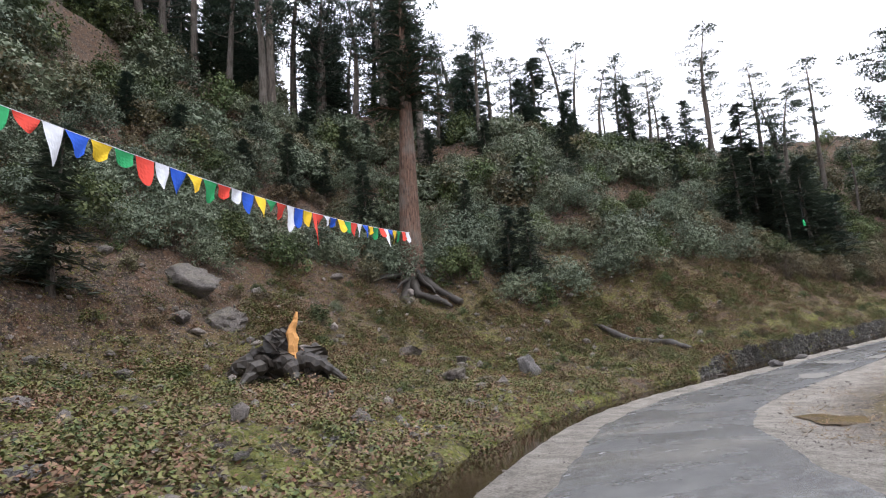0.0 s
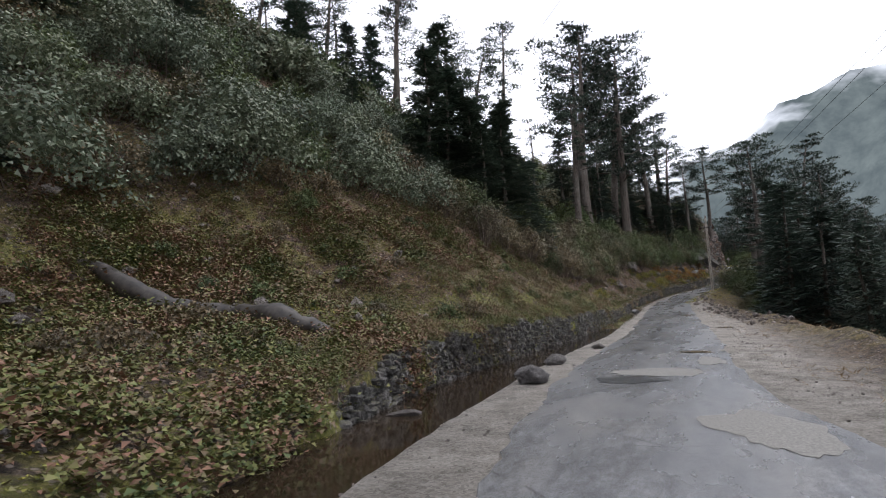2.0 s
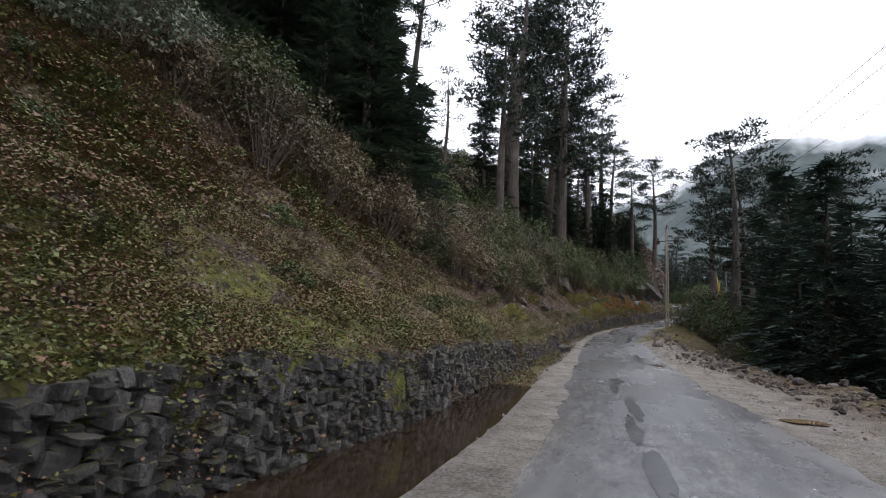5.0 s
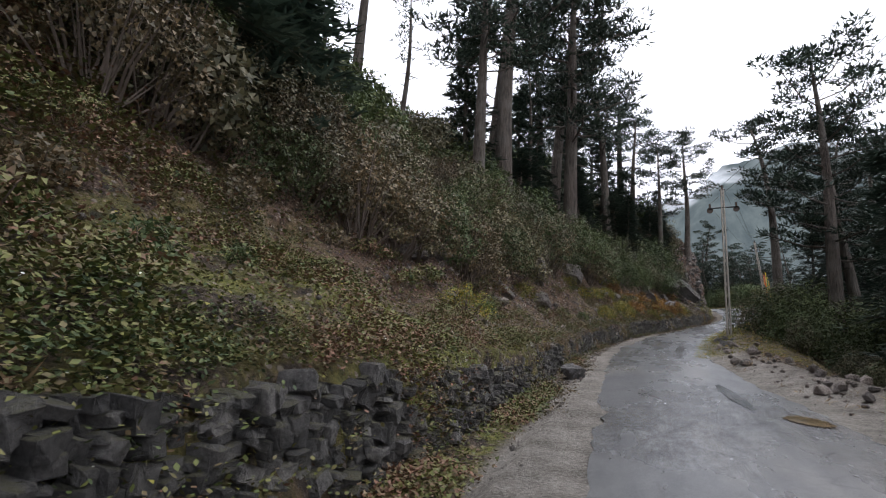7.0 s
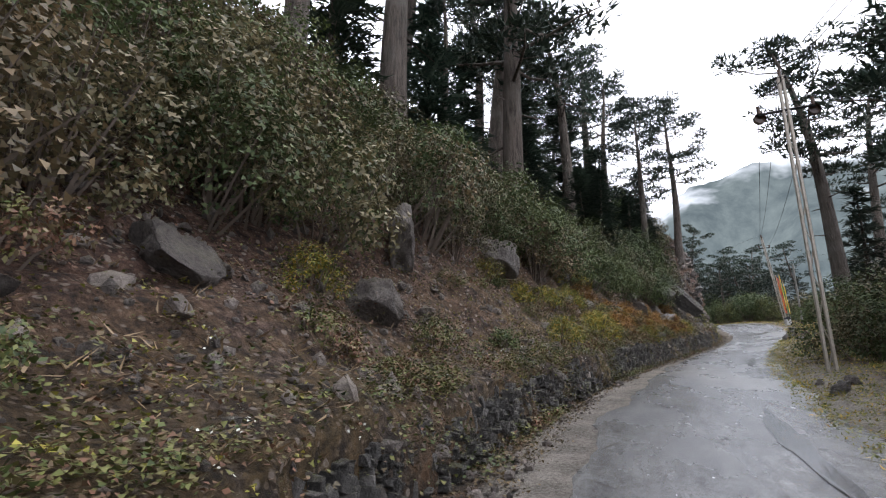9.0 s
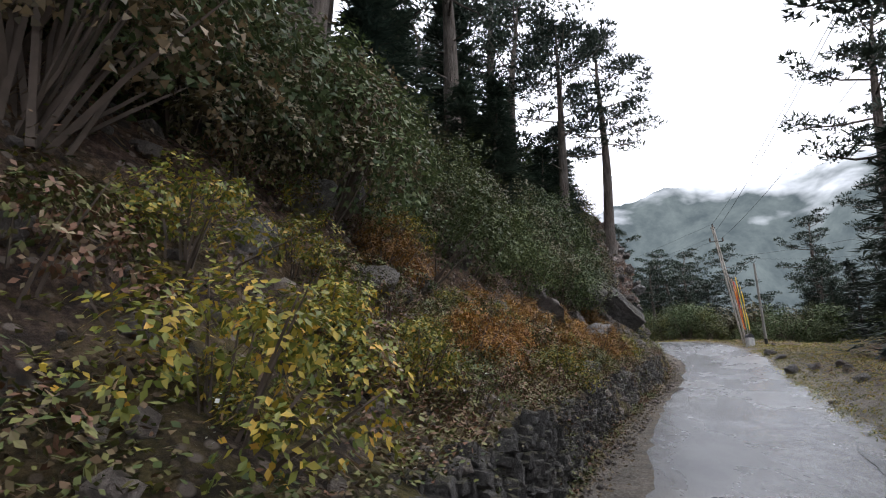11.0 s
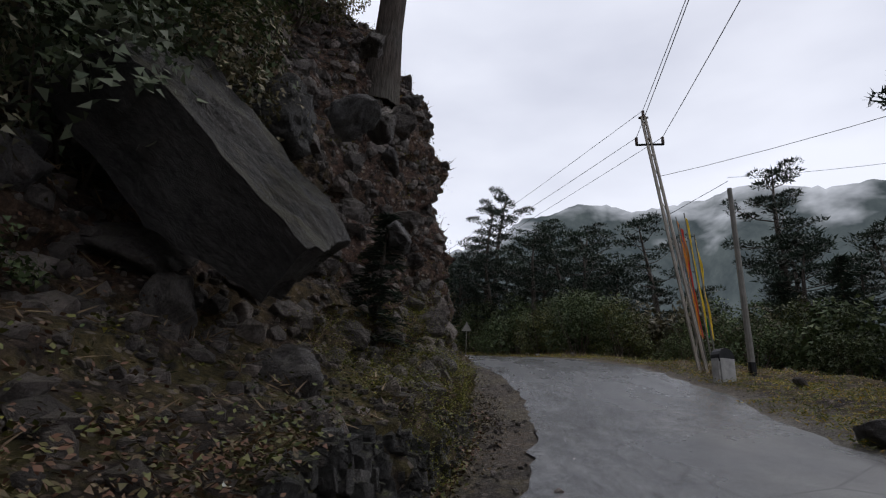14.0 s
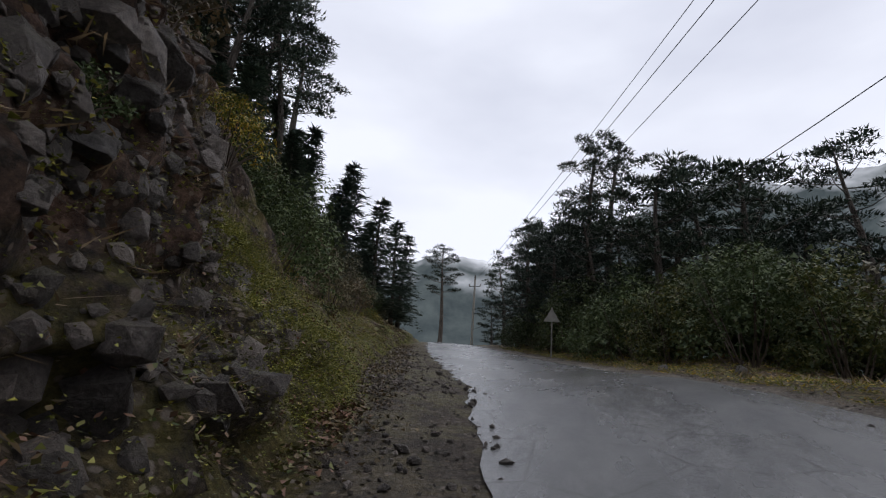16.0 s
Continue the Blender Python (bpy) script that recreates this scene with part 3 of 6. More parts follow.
def conifer(seed, height, trunk_r, bare, spread, layers, per, flat=0.0, lean=0.0, needles=NEEDLE, bark=BARK, dead=0.0, blades=12, lumps=1.0, roots=False, wide=1.0):
    """A conifer: a tapered trunk with limbs, and sprays of needles along them."""
    rng = random.Random(seed)
    tv, tf, cv, cf, roots_, limbs_ = [], [], [], [], [], []
    bend = Vector((rng.uniform(-1, 1), rng.uniform(-1, 1), 0)) * lean
    n = 9

    def axis(u):
        return Vector((bend.x * u * u + 0.12 * math.sin(u * 5 + seed), bend.y * u * u + 0.12 * math.cos(u * 4 + seed), u * height))

    pts = [axis(i / n) for i in range(n + 1)]
    pts[0].z = -0.5
    radii = [trunk_r * (1.35 if i == 0 else 1) * (1 - 0.92 * (i / n) ** 1.15) for i in range(n + 1)]
    tube(tv, tf, pts, radii, 9)
    if roots:
        for k in range(11):
            g = 2 * math.pi * k / 11 + rng.uniform(-0.3, 0.3)
            o = Vector((math.cos(g), math.sin(g), 0))
            ln = rng.uniform(1.6, 3.6)
            rv, rf = [], []
            roots_.append((rv, rf))
            fall = lambda r: -0.36 * o.x * r
            tube(rv, rf, [o * trunk_r * 0.6 + Vector((0, 0, 0.75)), o * (trunk_r + 0.25) + Vector((0, 0, 0.15 + fall(0.3))), o * (trunk_r + ln * 0.4) + Vector((0.2, 0.25 * math.sin(k * 2), 0.05 + fall(ln * 0.4 + 1))), o * (trunk_r + ln * 0.75) + Vector((0, 0.3, 0.02 + fall(ln * 0.75 + 1))), o * (trunk_r + ln) + Vector((0.1, 0.3, -0.25 + fall(ln + 1)))],
                 [trunk_r * 0.34, trunk_r * 0.2, trunk_r * 0.15, trunk_r * 0.1, 0.04], 7)
    for i in range(layers):
        u = bare + (1 - bare) * ((i + rng.uniform(0, 0.8)) / layers)
        if rng.random() < dead:
            continue
        f = (u - bare) / (1 - bare)
        shape = (1 - f) ** 0.8 if flat == 0 else (0.45 + 0.55 * math.sin(math.pi * min(1, 0.25 + 0.75 * f))) * (1 - 0.55 * f ** 4)
        for k in range(per):
            g = rng.uniform(0, 2 * math.pi)
            ln = spread * shape * rng.uniform(0.45, 1.15) + 0.25
            o = Vector((math.cos(g), math.sin(g), 0))
            c = axis(u)
            rise = rng.uniform(0.1, 0.35) if flat else rng.uniform(-0.28, 0.05)
            tip = c + o * ln + Vector((0, 0, ln * rise))
            midp = c + o * ln * 0.55 + Vector((0, 0, ln * (rise * 0.45 + (0.1 if not flat else -0.06))))
            r0 = max(0.02, trunk_r * 0.2 * (1 - 0.6 * u))
            if k % 2 == 0 or (flat and k % 3):
                lv, lf = ([], []) if roots else (tv, tf)
                tube(lv, lf, [c, midp, tip], [r0, r0 * 0.6, r0 * 0.2], 3)
                if roots:
                    limbs_.append((lv, lf))
            steps = max(2, int(ln / (0.42 * lumps)))
            for j in range(steps):
                v = (j + 0.6) / steps
                if flat and v < 0.3:
                    continue
                p = c.lerp(midp, v / 0.55) if v < 0.55 else midp.lerp(tip, (v - 0.55) / 0.45)
                side = Vector((-o.y, o.x, 0)) * rng.uniform(-1, 1)
                spray(cv, cf, p + side * 0.22 * ln * (1.1 - v), (o + side * 0.8).normalized(), (0.42 + 0.28 * rng.random()) * lumps * (1.2 - 0.3 * v), rng, blades, 0.18 if flat else -0.05, wide=wide)
    for _ in range(5):
        spray(cv, cf, axis(1.0) - Vector((0, 0, rng.uniform(0, 0.6))), Vector((rng.uniform(-1, 1), rng.uniform(-1, 1), 1.4)).normalized(), 0.34, rng, blades, 0.8)
    root = new("conifer_tree")
    link("trunk", mesh_of("trunk", tv, tf), bark, root, True)
    link("crown", mesh_of("crown", cv, cf), needles, root)
    for nm, pieces in (("root", roots_), ("branch", limbs_)):
        for pv, pf in pieces:
            link(nm, mesh_of(nm, pv, pf), DARK_WOOD if nm == "root" else bark, root, True)
    return root


def whorl(verts, faces, p, out, size, rng, leaves=6, slim=0.3, droop=0.0, kite=True):
    """A rosette of pointed leaves round a twig's end."""
    a = out.orthogonal().normalized()
    b = out.cross(a)
    g0 = rng.uniform(0, 6.28)
    for k in range(leaves):
        g = g0 + 6.283 * k / leaves + rng.uniform(-0.3, 0.3)
        w = (a * math.cos(g) + b * math.sin(g)) * rng.uniform(0.7, 1.0) + out * rng.uniform(0.15, 0.75)
        w.z -= droop
        w.normalize()
        ln = size * rng.uniform(0.7, 1.15)
        c = w.cross(out)
        c = (c.normalized() if c.length > 1e-3 else a) * ln * slim
        q = len(verts)
        p0, p = p, p + Vector((rng.uniform(-1, 1), rng.uniform(-1, 1), rng.uniform(-0.7, 0.7))) * size * 0.75
        if kite:
            verts += [p, p + w * ln * 0.5 + c, p + w * ln + Vector((0, 0, -0.12 * ln)), p + w * ln * 0.5 - c]
            faces.append((q, q + 1, q + 2, q + 3))
        else:
            verts += [p + w * ln * 0.12 + c, p + w * ln * 0.3 - c, p + w * ln]
            faces.append((q, q + 1, q + 2))
        p = p0


def bush(name, seed, width, height, whorls, leaf, leaves_mat, slim=0.3, hollow=0.5, stems=7, droop=0.1, lobes=6, kite=False):
    """A shrub: several stems from one foot, and leaf rosettes over the shells of uneven lobes."""
    rng = random.Random(seed)
    tv, tf, cv, cf = [], [], [], []
    lobe = []
    for k in range(lobes):
        g, up = 2.4 * k + rng.uniform(-0.5, 0.5), (k + 0.5) / lobes
        r = width * 0.5 * math.sqrt(1 - up ** 1.6) * rng.uniform(0.5, 0.85)
        size = width * rng.uniform(0.13, 0.23)
        lobe.append((Vector((math.cos(g) * r, math.sin(g) * r, height * (0.12 + 0.66 * up) * rng.uniform(0.85, 1.1))), size, min(size, height * 0.3) * rng.uniform(0.8, 1.1)))
    for k in range(stems):
        c = lobe[k % lobes][0]
        j = Vector((rng.uniform(-1, 1), rng.uniform(-1, 1), 0)) * width * 0.06
        top = c + j * 3 + Vector((0, 0, height * 0.15))
        tube(tv, tf, [j - Vector((0, 0, 0.3)), j.lerp(c, 0.5) + j, top], [0.01 + 0.007 * height, 0.008 + 0.004 * height, 0.004], 3)
    for _ in range(whorls):
        c, rw, rh = lobe[rng.randrange(lobes)]
        v = Vector((rng.gauss(0, 1), rng.gauss(0, 1), rng.gauss(0.25, 1))).normalized()
        s = rng.uniform(hollow, 1.0) ** 0.5 * rng.uniform(0.85, 1.12)
        p = c + Vector((v.x * rw * s, v.y * rw * s, v.z * rh * s))
        if p.z < 0.03:
            continue
        whorl(cv, cf, p, (v + Vector((0, 0, 0.5))).normalized(), leaf, rng, 6 if kite else 4, slim * 1.12, droop, kite)
    root = new(name)
    link("stem_frame", mesh_of("stem_frame", tv, tf), TWIG, root)
    link("foliage", mesh_of("foliage", cv, cf), leaves_mat, root)
    return root


def set_down(proto, x, y, size=1.0, turn=0.0, sink=0.15, tilt=0.0, d=None):
    """A copy of a plant, standing on the ground at a place on the plan."""
    s, dd = station(x, y)
    z = ground_at(s, dd).z
    return copy_thing(proto, pose(x, y, z - sink, tilt, 0, turn) @ Matrix.Diagonal((size, size, size, 1)))


def drop(ob):
    for o in (*ob.children_recursive, ob):
        bpy.data.objects.remove(o)


def plants(protos, spots, label, category, group, rng, lo=0.85, hi=1.2, sink=0.15, tilt=0):
    for x, y, *size in spots:
        k = size[0] if size else rng.uniform(lo, hi)
        tagged(set_down(rng.choice(protos), x, y, k, rng.uniform(0, 360), sink, rng.uniform(-tilt, tilt)), label, category, group)


rng = random.Random(5)
tall_far = [old_pine(11, 15, 0.3, 0.36, 2.7, 26, 0.9, dense=30), old_pine(12, 16, 0.34, 0.45, 2.5, 22, 1.6, dense=30), old_pine(13, 14, 0.28, 0.3, 2.4, 28, 0.5, dense=30), old_pine(14, 17, 0.3, 0.55, 2.2, 18, 1.2, dense=30), old_pine(15, 15.5, 0.32, 0.25, 2.8, 30, 1.0, dense=30)]
tall = [old_pine(16, 15, 0.34, 0.4, 3.2, 24, 1.0, dense=52), old_pine(17, 16, 0.38, 0.48, 3.0, 20, 1.6, dense=52), old_pine(18, 15.5, 0.35, 0.3, 3.5, 28, 1.2, dense=52), old_pine(19, 14.5, 0.32, 0.5, 3.4, 18, 1.4, dense=52)]
snag = [old_pine(21, 13, 0.22, 0.5, 1.5, 9, 0.7, dense=22, stubs=12)]
fir = [conifer(31, 9, 0.2, 0.06, 2.5, 24, 6, needles=FIR, blades=9, wide=1.7), conifer(32, 8, 0.18, 0.04, 2.3, 23, 6, needles=FIR, blades=9, wide=1.7), conifer(33, 10.5, 0.22, 0.08, 2.6, 26, 6, needles=FIR, blades=9, wide=1.7)]
pine = [old_pine(35, 9.5, 0.26, 0.14, 3.0, 26, 0.5, dense=46), old_pine(36, 8.5, 0.24, 0.08, 2.9, 26, 0.8, dense=46), old_pine(37, 11, 0.28, 0.25, 3.0, 26, 0.7, dense=46)]
# big conifers over the cut slope and on the ridge
SKYLINE = [(-5.7, 62.5, 1.2), (-9.2, 54.5, 1.25), (-2.2, 82.5, 1.0), (4.6, 83.0, 0.85), (-0.8, 79, 0.95), (-7.5, 66.5, 1.1), (-3.3, 73.5, 1.05),
           (-11.7, 60, 1.1), (1.7, 76.7, 0.85), (-6.7, 76.7, 1.1), (-10, 73, 1.15), (-18, 40, 0.9), (-9, 47, 0.9), (-8, 92, 1.0), (-11, 98, 1.05), (-6, 96, 0.9), (-10, 104, 1.0), (-14, 110, 1.0), (-9, 108, 0.9), (-13, 118, 1.0), (-4.5, 99, 0.62), (-4.8, 104, 0.66)]
SKYLINE = [(x, y, k * (1.45 if 50 < y < 68 else 1.12)) for x, y, k in SKYLINE]
plants(tall, SKYLINE, "tall old conifer with a bare trunk and flat layered crown", "tree", "conifers above the road", rng, tilt=3)
RIDGE = [(-48, 20), (-40, 24), (-36, 27), (-33, 31), (-30, 30), (-26, 38), (-20, 43), (-17, 47), (-45, 14), (-52, 12), (-38, 34), (-43, 29), (-24, 46), (-29, 42),
         (-55, 4), (-50, -3), (-58, -8), (-47, -12), (-53, -16), (-60, -20), (-50, -24), (-44, -4), (-57, -30), (-48, -32), (-62, -2), (-42, -19), (-66, -14), (-40, 8), (-46, 5), (-64, -26), (-55, -38), (-45, -40)]
RIDGE = [(x, y, rng.uniform(0.9, 1.35) * (1.35 if y < 0 else 1.0)) for x, y in RIDGE] + [(-38 - 3 * k % 17, -2 - 3.1 * k, rng.uniform(1.2, 1.7)) for k in range(14)]
plants(tall_far, RIDGE, "tall conifer on the ridge against the white sky", "tree", "conifers on the ridge", rng, 0.9, 1.4, tilt=5)
plants(snag, [(-37, 29), (-21, 44), (-18.5, 45), (-8, 58), (-46, 21), (-31, 33), (-4, 80), (-14, 47)], "thin half-dead conifer with a sparse crown", "tree", "half-dead conifers", rng, 0.8, 1.15, tilt=5)
FIRS_LEFT = [(-13, 30), (-12, 33), (-14, 27), (-16, 31), (-23, -6), (-26, 3), (-30, -13), (-33, -4), (-36, 6), (-28, 12), (-32, 18), (-21, 22), (-25, 27), (-7.5, 70), (-5.5, 67), (-8.5, 63), (-2.5, 71), (-1.2, 73.5, 0.7), (0.6, 76.5, 0.7), (1.8, 79.0, 0.6), (-1.4, 70.5, 0.7), (1.6, 81.5, 0.7)]
FIRS_LEFT += [(-44 - (5 * k) % 23, -38 + 2.6 * k, 1.5 + 0.13 * (k % 5)) for k in range(24)] + [(-10.6, 27.2, 1.1), (-11.6, 30, 1.2), (-9.9, 31.6, 1.0), (-12.6, 25.6, 1.1), (-13.6, 29, 1.25), (-11.2, 24.2, 0.8), (-14.8, 26, 1.3), (-12.8, 33.5, 1.3), (-16.5, 28.5, 1.4), (-15, 23, 1.1), (-12, 54, 1.1), (-9, 58, 1.1), (-6.5, 72, 1.2), (-4, 76, 1.2), (-1.5, 79.5, 1.0), (5.2, 80.5, 0.24), (-52, -20, 0.6), (-43, -36, 0.6), (-44, 0, 1.3), (-50, 8, 1.3), (-35, 20, 1.2), (-30, 26, 1.2), (-27, 34, 1.2), (-40, 16, 1.3), (-5.4, -34.4), (-18.2, -5.2), (-16.8, -4.2), (-31, -20, 0.6), (-29, -33, 0.6), (-38, -12, 0.6), (-12, 95), (-9, 101), (-14, 107), (-8, 112), (-17, 99), (-12, 120), (-16, 116), (-3.0, 84, 0.45), (-1.3, 87.5, 0.45), (-4, 92, 0.7), (-3.0, 97, 0.45), (-1.8, 100, 0.45), (-3.5, 103, 0.45), (-3.0, 106.5, 0.45), (-4, 109.5, 0.7), (-5, 101, 0.7), (-5.5, 106, 0.7), (-6, 113, 0.7), (-5, 117, 0.7), (-7, 121, 0.7), (-0.3, 95, 0.45), (-7, 98, 0.7), (-36, -22, 0.6), (-40, -16, 0.6), (-36, -32, 0.6), (-30, -24, 0.6), (-33, -16, 0.6), (-31, -29, 0.6), (-39, -9, 0.6), (-5.2, 104, 0.7), (-5.6, 108, 0.8), (-4.6, 112, 0.8), (-4.0, 116, 0.8), (-4.4, 121, 0.9), (-5.2, 126, 0.9), (-6.4, 100, 0.7)]
plants(fir, FIRS_LEFT, "dark green young fir on the hillside", "tree", "young firs on the hillside", rng, 0.55, 0.9)
# the valley side
RIGHT_TALL = [(7.8, 50.5, 1.05), (9.6, 53, 0.95), (8.5, 63.5, 1.0), (12, 44, 0.9), (16.3, 78.5, 1.1), (9.6, 110.5, 0.64), (12.9, 109, 0.64), (16.3, 111.5, 0.66), (20, 107, 0.75), (13.5, 60, 0.95), (17, 70, 0.9),
              (24, 100, 0.75), (27, 92, 0.7), (22, 86, 0.75), (6, 128, 0.7), (-9, 158, 1.0), (7, 140, 0.8), (11, 120, 0.9)]
plants(tall, RIGHT_TALL, "tall flat-topped conifer on the valley side of the road", "tree", "conifers on the valley side", rng, tilt=4)
PINES = [(11.5, 104), (14, 107), (17, 105), (9, 113), (12.5, 114), (22.5, 97), (25, 92), (20.5, 108), (15.5, 113), (27.5, 86), (25.5, 81), (22.5, 84.5), (29, 79), (7.5, 120), (4.5, 127), (10, 126), (18, 116), (23, 112), (28, 98), (31, 91), (8.2, 116.5), (11, 109), (13.2, 119), (16.5, 108.5), (19, 111.5), (21.5, 105), (24, 99.5), (26, 103), (25, 86), (28, 83), (30, 86.5), (33, 95), (5.8, 123), (2.6, 134), (0.5, 142), (9.5, 119.5), (14.5, 103.5)]
PINES += [(24.5, 89, 0.62), (26.5, 81, 0.5), (24.5, 77, 0.5), (9.5, 107.5, 0.62), (7.5, 112, 0.7), (6, 117, 0.75), (22.5, 93.5, 0.55)]
plants(pine, PINES, "broad dark pine with layered branches beyond the bend", "tree", "pines beyond the bend", rng, 0.6, 0.84, sink=0.3)
RIGHT_FIR = [(7.6, 36.5), (7.9, 33), (9.2, 30.5), (8.8, 41.5), (10.5, 27.5), (11.2, 40), (12.5, 46), (10.6, 48), (12.2, 56), (13.8, 48.5), (15.5, 58), (14.8, 62), (19.5, 73, 0.8), (26, 70), (28, 62), (24, 56), (9, 34), (11, 37), (8, 39), (12, 32), (10, 42), (13.5, 36), (15, 30), (8.5, 45), (13, 28), (16, 40), (18, 34), (9, 55), (12, 52), (11, 58), (14, 65), (13, 72), (17, 66), (20, 74), (19, 60), (22, 68), (16, 52), (20, 46), (14, 23), (18, 27), (27, 76), (19.6, 87.5, 0.55), (21, 92.5, 0.6), (22, 97.5, 0.6), (23.5, 91, 0.7), (24.5, 101, 0.7)]
plants(fir, RIGHT_FIR, "dense dark fir below the road", "tree", "firs on the valley side", rng, 0.8, 1.15, sink=0.3)
for p in tall + tall_far + snag + fir + pine:
    drop(p)

# the great tree with reddish bark, its roots laid bare
great = conifer(41, 27, 1.0, 0.52, 4.4, 20, 8, bark=RED_BARK, roots=True, lumps=1.4, lean=0.3)
gs, gd = station(-21.6, -12.3)
great.matrix_basis = pose(-21.6, -12.3, ground_at(gs, gd).z, 0, 0, 0)
great.name = "great_conifer"
tagged(great, "huge old conifer with reddish furrowed bark and bare roots", "tree")

rhodo = [bush("rhododendron_bush", 51, 3.6, 2.5, 950, 0.145, RHODO, lobes=14), bush("rhododendron_bush", 52, 3.0, 2.3, 820, 0.14, RHODO, lobes=12), bush("rhododendron_bush", 53, 4.1, 2.3, 1000, 0.145, RHODO, lobes=16)]
laurel = [bush("evergreen_bush", 61, 3.0, 2.8, 560, 0.2, LAUREL, lobes=10), bush("evergreen_bush", 62, 2.5, 2.2, 460, 0.19, OLIVE, lobes=9)]
brown = [bush("deciduous_bush", 71, 2.8, 2.3, 480, 0.14, BROWN, 0.38, 0.2, 26, lobes=10), bush("deciduous_bush", 72, 2.2, 1.8, 400, 0.13, BROWN, 0.38, 0.2, 22, lobes=9)]
# finer ones where the road passes close under them
dark_near = [bush("evergreen_bush", 63, 3.0, 2.6, 1150, 0.085, LAUREL, lobes=13, droop=0.35), bush("evergreen_bush", 64, 2.5, 2.4, 1000, 0.08, OLIVE, lobes=12, droop=0.35), bush("evergreen_bush", 65, 3.2, 2.2, 1150, 0.085, LAUREL, lobes=13, droop=0.25)]
brown_near = [bush("deciduous_bush", 73, 2.6, 2.2, 900, 0.068, BROWN, 0.38, 0.1, 30, lobes=14), bush("deciduous_bush", 74, 2.1, 1.9, 800, 0.064, OLIVE, 0.38, 0.1, 26, lobes=13)]
mixed = [bush("leafy_bank_shrub", 75, 1.7, 0.9, 480, 0.05, COVER, 0.26, 0.05, 14, lobes=15, droop=0.3, kite=True), bush("leafy_bank_shrub", 76, 1.4, 0.75, 420, 0.048, COVER, 0.26, 0.05, 12, lobes=14, droop=0.3, kite=True), bush("leafy_bank_shrub", 77, 1.6, 1.0, 460, 0.052, YELLOW, 0.24, 0.05, 14, lobes=15, droop=0.4, kite=True)]
far_bush = [bush("hillside_bush", 54, 3.8, 2.6, 420, 0.24, RHODO, lobes=13), bush("hillside_bush", 66, 3.2, 2.9, 420, 0.23, LAUREL, lobes=12), bush("hillside_bush", 78, 3.0, 2.5, 400, 0.21, OLIVE, lobes=12)]
yellow = [bush("yellow_green_shrub", 81, 1.7, 1.2, 520, 0.06, YELLOW, 0.22, 0.1, 18, lobes=14, droop=0.4, kite=True), bush("yellow_green_shrub", 82, 1.3, 0.9, 440, 0.055, YELLOW, 0.22, 0.1, 16, lobes=13, droop=0.4, kite=True)]
orange = [bush("autumn_shrub", 85, 1.8, 1.2, 900, 0.07, ORANGE, 0.17, 0.05, 30, lobes=16, droop=0.5, kite=True), bush("autumn_shrub", 86, 1.4, 0.95, 760, 0.065, ORANGE, 0.17, 0.05, 26, lobes=14, droop=0.5, kite=True)]
thicket = [bush("thicket_bush", 91, 3.4, 2.8, 1300, 0.1, LAUREL, 0.3, 0.2, 12, lobes=14), bush("thicket_bush", 92, 2.8, 2.4, 1000, 0.1, LAUREL, 0.3, 0.2, 12, lobes=13), bush("thicket_bush", 93, 3.0, 2.6, 1100, 0.1, THICKET_LEAF, 0.3, 0.2, 12, lobes=13)]


def scatter(n, y0, y1, near, far, rng, keep=lambda y, d: True):
    """Places on the uphill side between two distances from the road, which may change along it."""
    out = []
    for _ in range(n * 30):
        if len(out) == n:
            break
        y = rng.uniform(y0, y1)
        d = -rng.uniform(near(y), far(y))
        if keep(y, d):
            p = on_plan(y, d, 0)
            if all((p.x - a) ** 2 + (p.y - b) ** 2 > 1.1 for a, b in out):
                out.append((p.x, p.y))
    return out


def wood_edge(y):
    """How far from the road the thicket begins."""
    return float(np.interp(y, [-45, -30, -20, -10, -4, 4, 12, 20, 28, 34, 40, 50, 60, 70, 78, 84, 92, 100, 112], [33, 31, 28, 22.5, 17, 14.5, 13, 10.4, 8.9, 7.6, 6.9, 6.1, 6.2, 6.0, 5.8, 6.6, 7.8, 8.0, 7.5]))


plants(rhodo, scatter(175, -44, 26, wood_edge, lambda y: wood_edge(y) + 22, rng), "rhododendron bush with grey-green leathery leaves", "bush", "rhododendrons on the hillside", rng, 0.9, 1.6)
plants(far_bush, scatter(185, -46, 34, lambda y: wood_edge(y) + 12, lambda y: wood_edge(y) + 44, rng), "rounded evergreen bush high on the hillside", "bush", "bushes high on the hillside", rng, 1.1, 1.9)
plants(far_bush, scatter(140, 24, 90, lambda y: wood_edge(y) + 8, lambda y: wood_edge(y) + 36, rng), "rounded evergreen bush high on the hillside", "bush", "bushes high on the hillside", rng, 1.0, 1.7)
plants(laurel, scatter(70, -44, 44, wood_edge, lambda y: wood_edge(y) + 18, rng), "dense dark evergreen bush on the slope", "bush", "evergreen bushes on the hillside", rng, 0.8, 1.3)
plants(brown, scatter(50, -35, 44, wood_edge, lambda y: wood_edge(y) + 16, rng), "brownish half-bare deciduous bush", "bush", "half-bare bushes on the hillside", rng, 0.8, 1.3)
plants(laurel, scatter(34, 30, 92, lambda y: wood_edge(y) + 2, lambda y: wood_edge(y) + 7, rng), "dark evergreen bush in the wood above the cut", "bush", "bushes over the road cut", rng, 0.9, 1.4)
plants(dark_near, scatter(60, 20, 92, lambda y: wood_edge(y) - 0.3, lambda y: wood_edge(y) + 2, rng), "dark evergreen bush overhanging the road cut", "bush", "bushes over the road cut", rng, 0.9, 1.4)
